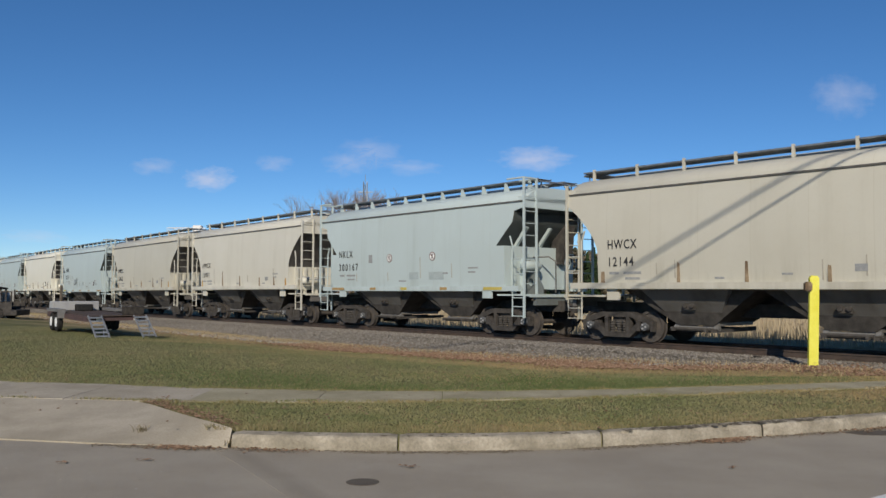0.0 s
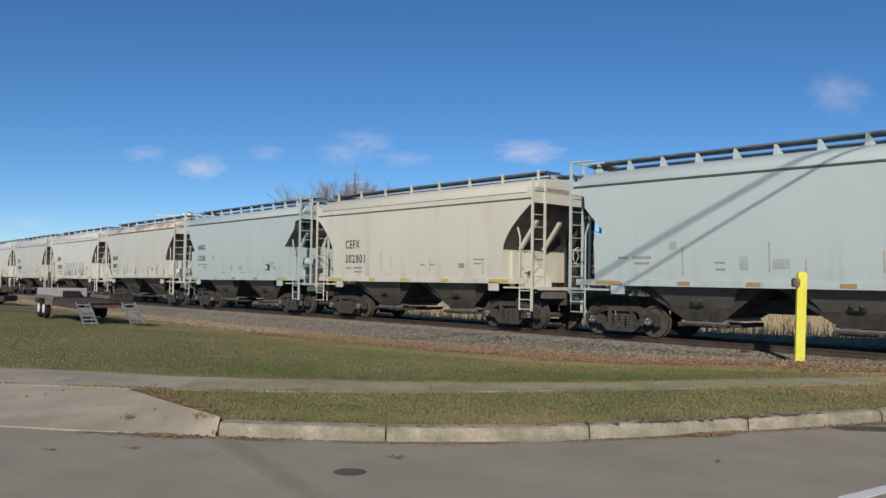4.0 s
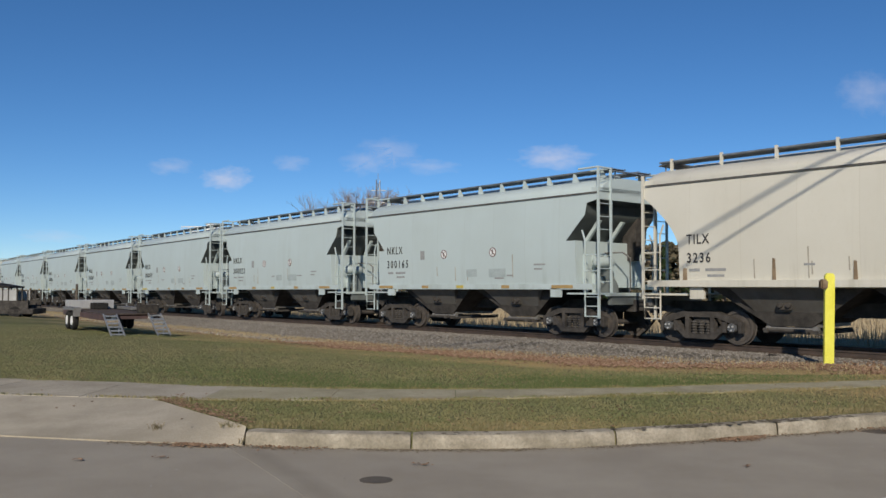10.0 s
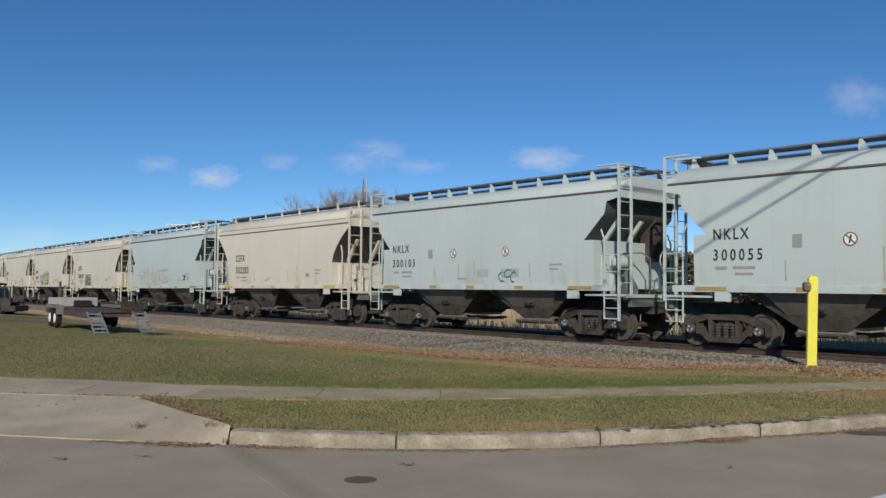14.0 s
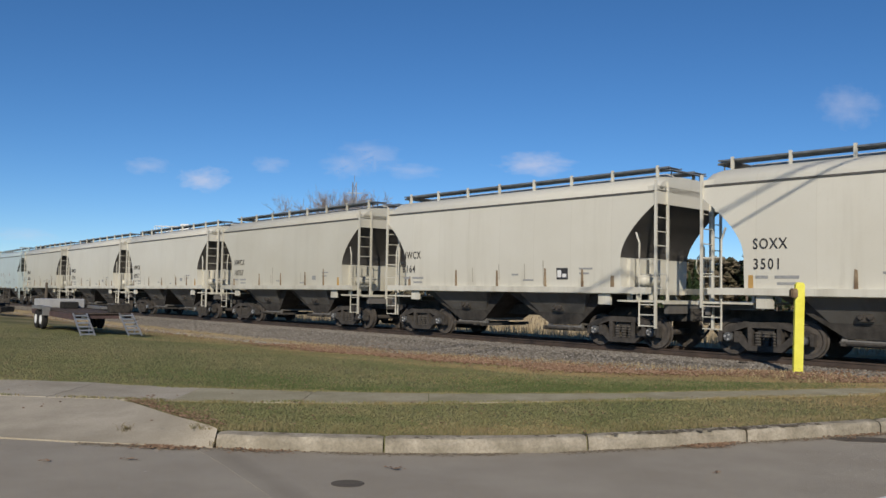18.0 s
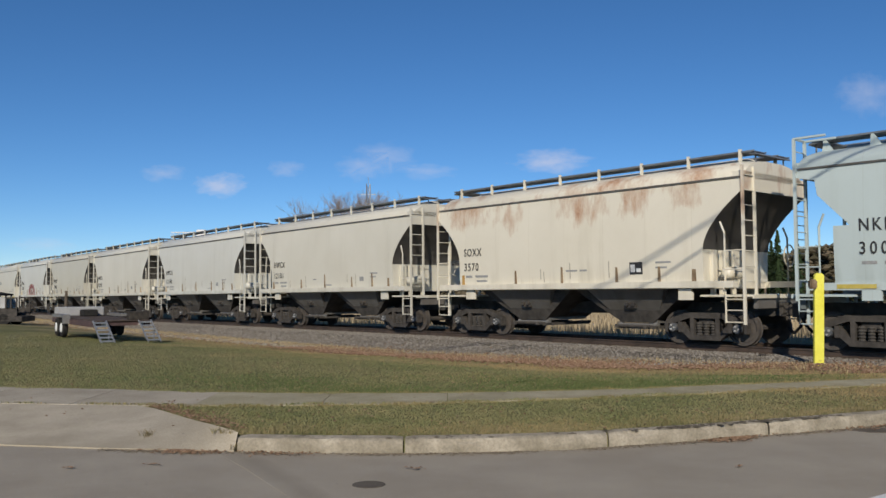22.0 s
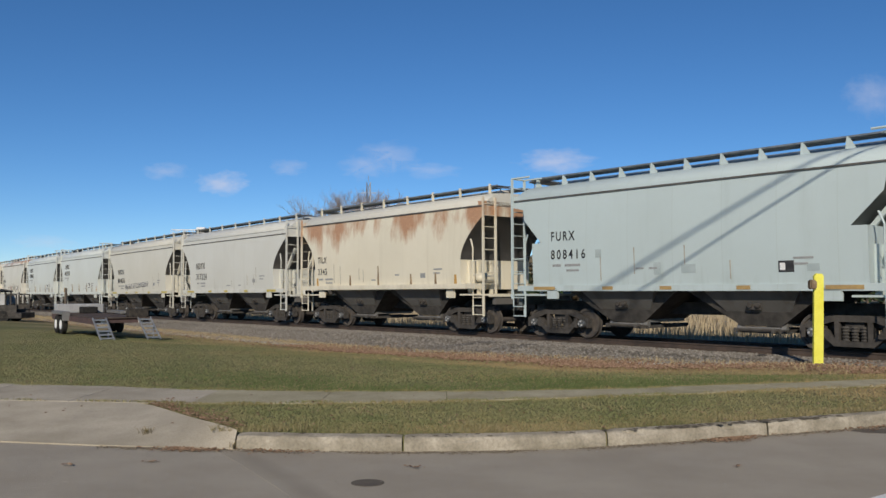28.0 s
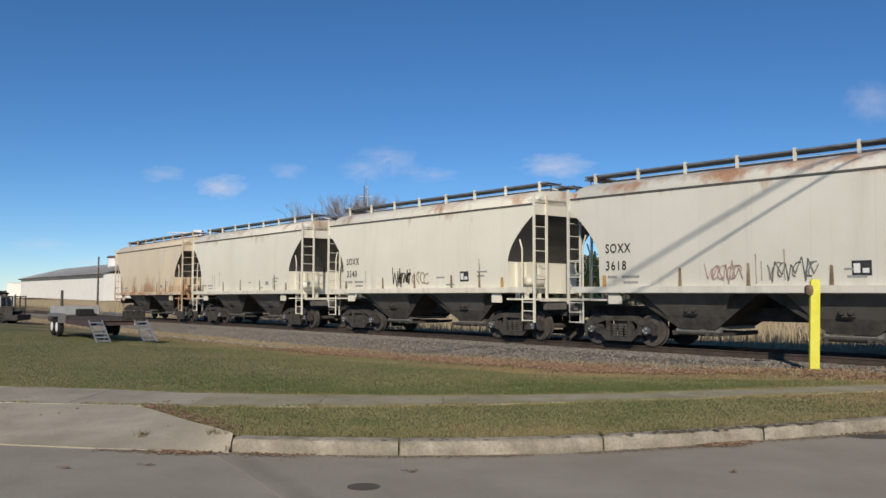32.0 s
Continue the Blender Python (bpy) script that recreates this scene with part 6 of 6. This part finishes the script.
M["bark"] = rough_mat("bark", (0.13, 0.105, 0.085), (0.22, 0.18, 0.15), 3.0, 0.9)
M["twig"] = rough_mat("twig", (0.24, 0.21, 0.20), (0.34, 0.30, 0.29), 1.0, 0.9)
rnd = random.Random(41)
for i, (x, y, h) in enumerate(((-27.5, 166, 16.5), (-24.5, 163, 18.5), (-21.5, 168, 20.0), (-18.6, 164, 20.4), (-15.5, 166, 20.8), (-12.6, 163, 20.4), (-9.8, 168, 19.0), (-22.8, 172, 19.4), (-13.4, 172, 21))):
    t = tagged(new("bare_tree"), "leafless grey-brown tree behind the train", "tree", "bare trees behind the track")
    tr, cr = bare_tree(rnd, h * 1.29)
    part("trunk", tr, M["bark"], t)
    part("crown", cr, M["twig"], t, "fine bare twigs")
    t.location = (x, y, -0.2)


def conifer(rnd, h):
    bm, tr = bmesh.new(), bmesh.new()
    bar(tr, (0, 0, -0.2), (0, 0, h * 0.95), h * 0.02, 6, 0.02)
    for i in range(420):
        f = rnd.random() ** 0.7
        z = h * (0.08 + 0.9 * f)
        r = (1 - f) * h * 0.2 * rnd.uniform(0.5, 1.15) + 0.08
        a = rnd.uniform(0, 6.28)
        c, s = math.cos(a), math.sin(a)
        w = 0.16 * h / 8
        v = [bm.verts.new(p) for p in ((0.15 * r * c, 0.15 * r * s, z + 0.15), (r * c - s * w, r * s + c * w, z - 0.25 * r), (r * 1.15 * c, r * 1.15 * s, z - 0.3 * r), (r * c + s * w, r * s - c * w, z - 0.25 * r - 0.05))]
        bm.faces.new(v)
    return tr, bm


M["needle"] = rough_mat("needles", (0.025, 0.045, 0.018), (0.05, 0.075, 0.03), 2.0, 0.8)
for i in range(30):
    x, y = 8 + i * 1.9 + rnd.uniform(-0.9, 0.9), 92 + rnd.uniform(-8, 14)
    t = tagged(new("conifer"), "dark green conifer beyond the railway", "tree", "conifers beyond the track")
    tr, cr = conifer(rnd, rnd.uniform(4.8, 7.2) + (2.2 if 36 < x < 46 else 0))
    part("trunk", tr, M["bark"], t)
    part("crown", cr, M["needle"], t)
    t.location = (x, y, -0.25)


def hedge_spot(r):
    x = r.uniform(-90, 140)
    return (x, 230 + r.uniform(-6, 6) + abs(x) * 0.1, r.random() ** 2 * 3.5)


def thicket_spot(r):
    x = r.uniform(5, 75)
    return (x, 112 + r.uniform(-5, 5), r.random() * 6.6 - 0.3 + 0.9 * math.sin(x * 0.4) * math.sin(x * 0.17))


M["brush"] = island_mat("brush", [(0.05, 0.05, 0.03), (0.10, 0.085, 0.055), (0.16, 0.13, 0.09)])
scatter("thicket", 9000, thicket_spot, 0.55, M["brush"], "dense brown thicket beyond the railway", "brush", 32, 0.9)
scatter("distant_brush", 5000, hedge_spot, 0.9, M["brush"], "low brown brush along the horizon", "brush", 31, 1.0)


# ---- clouds, far behind everything ----
def cloud_mat(name, thick):
    m = bpy.data.materials.new(name)
    m.use_nodes = True
    nt = m.node_tree
    nt.nodes.clear()
    out = nt.nodes.new("ShaderNodeOutputMaterial")
    mixn = nt.nodes.new("ShaderNodeMixShader")
    tr = nt.nodes.new("ShaderNodeBsdfTransparent")
    em = nt.nodes.new("ShaderNodeEmission")
    em.inputs["Color"].default_value = (0.62, 0.62, 0.72, 1)
    em.inputs["Strength"].default_value = 1.0
    v = coords(nt, own=True)
    tc = nt.nodes.new("ShaderNodeTexCoord")
    ln = nt.nodes.new("ShaderNodeVectorMath")
    ln.operation = "LENGTH"
    nt.links.new(tc.outputs["Object"], ln.inputs[0])
    n1 = noise_of(nt, v, 2.2, 7.0, 0.6)
    sub = nt.nodes.new("ShaderNodeMath")
    sub.operation = "MULTIPLY_ADD"
    nt.links.new(ln.outputs["Value"], sub.inputs[0])
    sub.inputs[1].default_value = -0.75
    nt.links.new(n1, sub.inputs[2])
    nt.links.new(ramp_of(nt, sub.outputs[0], -0.12, 0.5, 0.0, thick), mixn.inputs[0])
    nt.links.new(tr.outputs[0], mixn.inputs[1])
    nt.links.new(em.outputs[0], mixn.inputs[2])
    nt.links.new(mixn.outputs[0], out.inputs[0])
    return m


M["cloud"] = cloud_mat("cloud", 0.5)
M["wisp"] = cloud_mat("wisp", 0.24)
CF = 2500.0
CLOUDS = []
for px, py, w, h in ((368, 320, 48, 22), (945, 279, 68, 26), (1498, 162, 60, 40), (655, 272, 60, 30), (268, 297, 40, 16), (482, 291, 32, 15), (730, 297, 50, 14), (60, 424, 55, 12), (610, 290, 40, 22), (140, 456, 40, 8)):
    u, v = (px - 784) / 1466, (510.6 - py) / 1466
    me = bpy.data.meshes.new("cloud")
    me.from_pydata([(-1, 0, -1), (1, 0, -1), (1, 0, 1), (-1, 0, 1)], [], [(0, 1, 2, 3)])
    me.materials.append(M["cloud" if (px, py) in ((368, 320), (945, 279)) else "wisp"])
    c = tagged(place("cloud", me), "small faint white cloud", "cloud", "clouds", "structure")
    CLOUDS.append((c, u * CF, 1.45 + v * CF, (20 + 0.032 * (px - 370)) / 1466 * CF, 5 / 1466 * CF))
    c.location = (u * CF, CF, 1.45 + v * CF)
    c.scale = (w / 1466 * CF * 1.3, 1, h / 1466 * CF * 1.3)


def motions():
    for car in TRAIN:
        s0 = car["stand"]
        del car["stand"]
        walk(car, [(t, track_pose(s0 - SPEED * t)) for t in range(0, 33)])
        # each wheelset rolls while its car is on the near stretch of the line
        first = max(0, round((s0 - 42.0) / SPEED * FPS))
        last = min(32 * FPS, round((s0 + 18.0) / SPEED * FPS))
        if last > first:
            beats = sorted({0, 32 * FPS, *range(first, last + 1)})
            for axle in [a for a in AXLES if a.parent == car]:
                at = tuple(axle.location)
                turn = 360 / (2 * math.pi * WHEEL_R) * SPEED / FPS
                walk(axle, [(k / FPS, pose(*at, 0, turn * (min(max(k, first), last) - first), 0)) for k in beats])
    for c, x, z, right, down in CLOUDS:
        walk(c, [(0, pose(x, CF, z)), (32, pose(x + right, CF, z - down))])


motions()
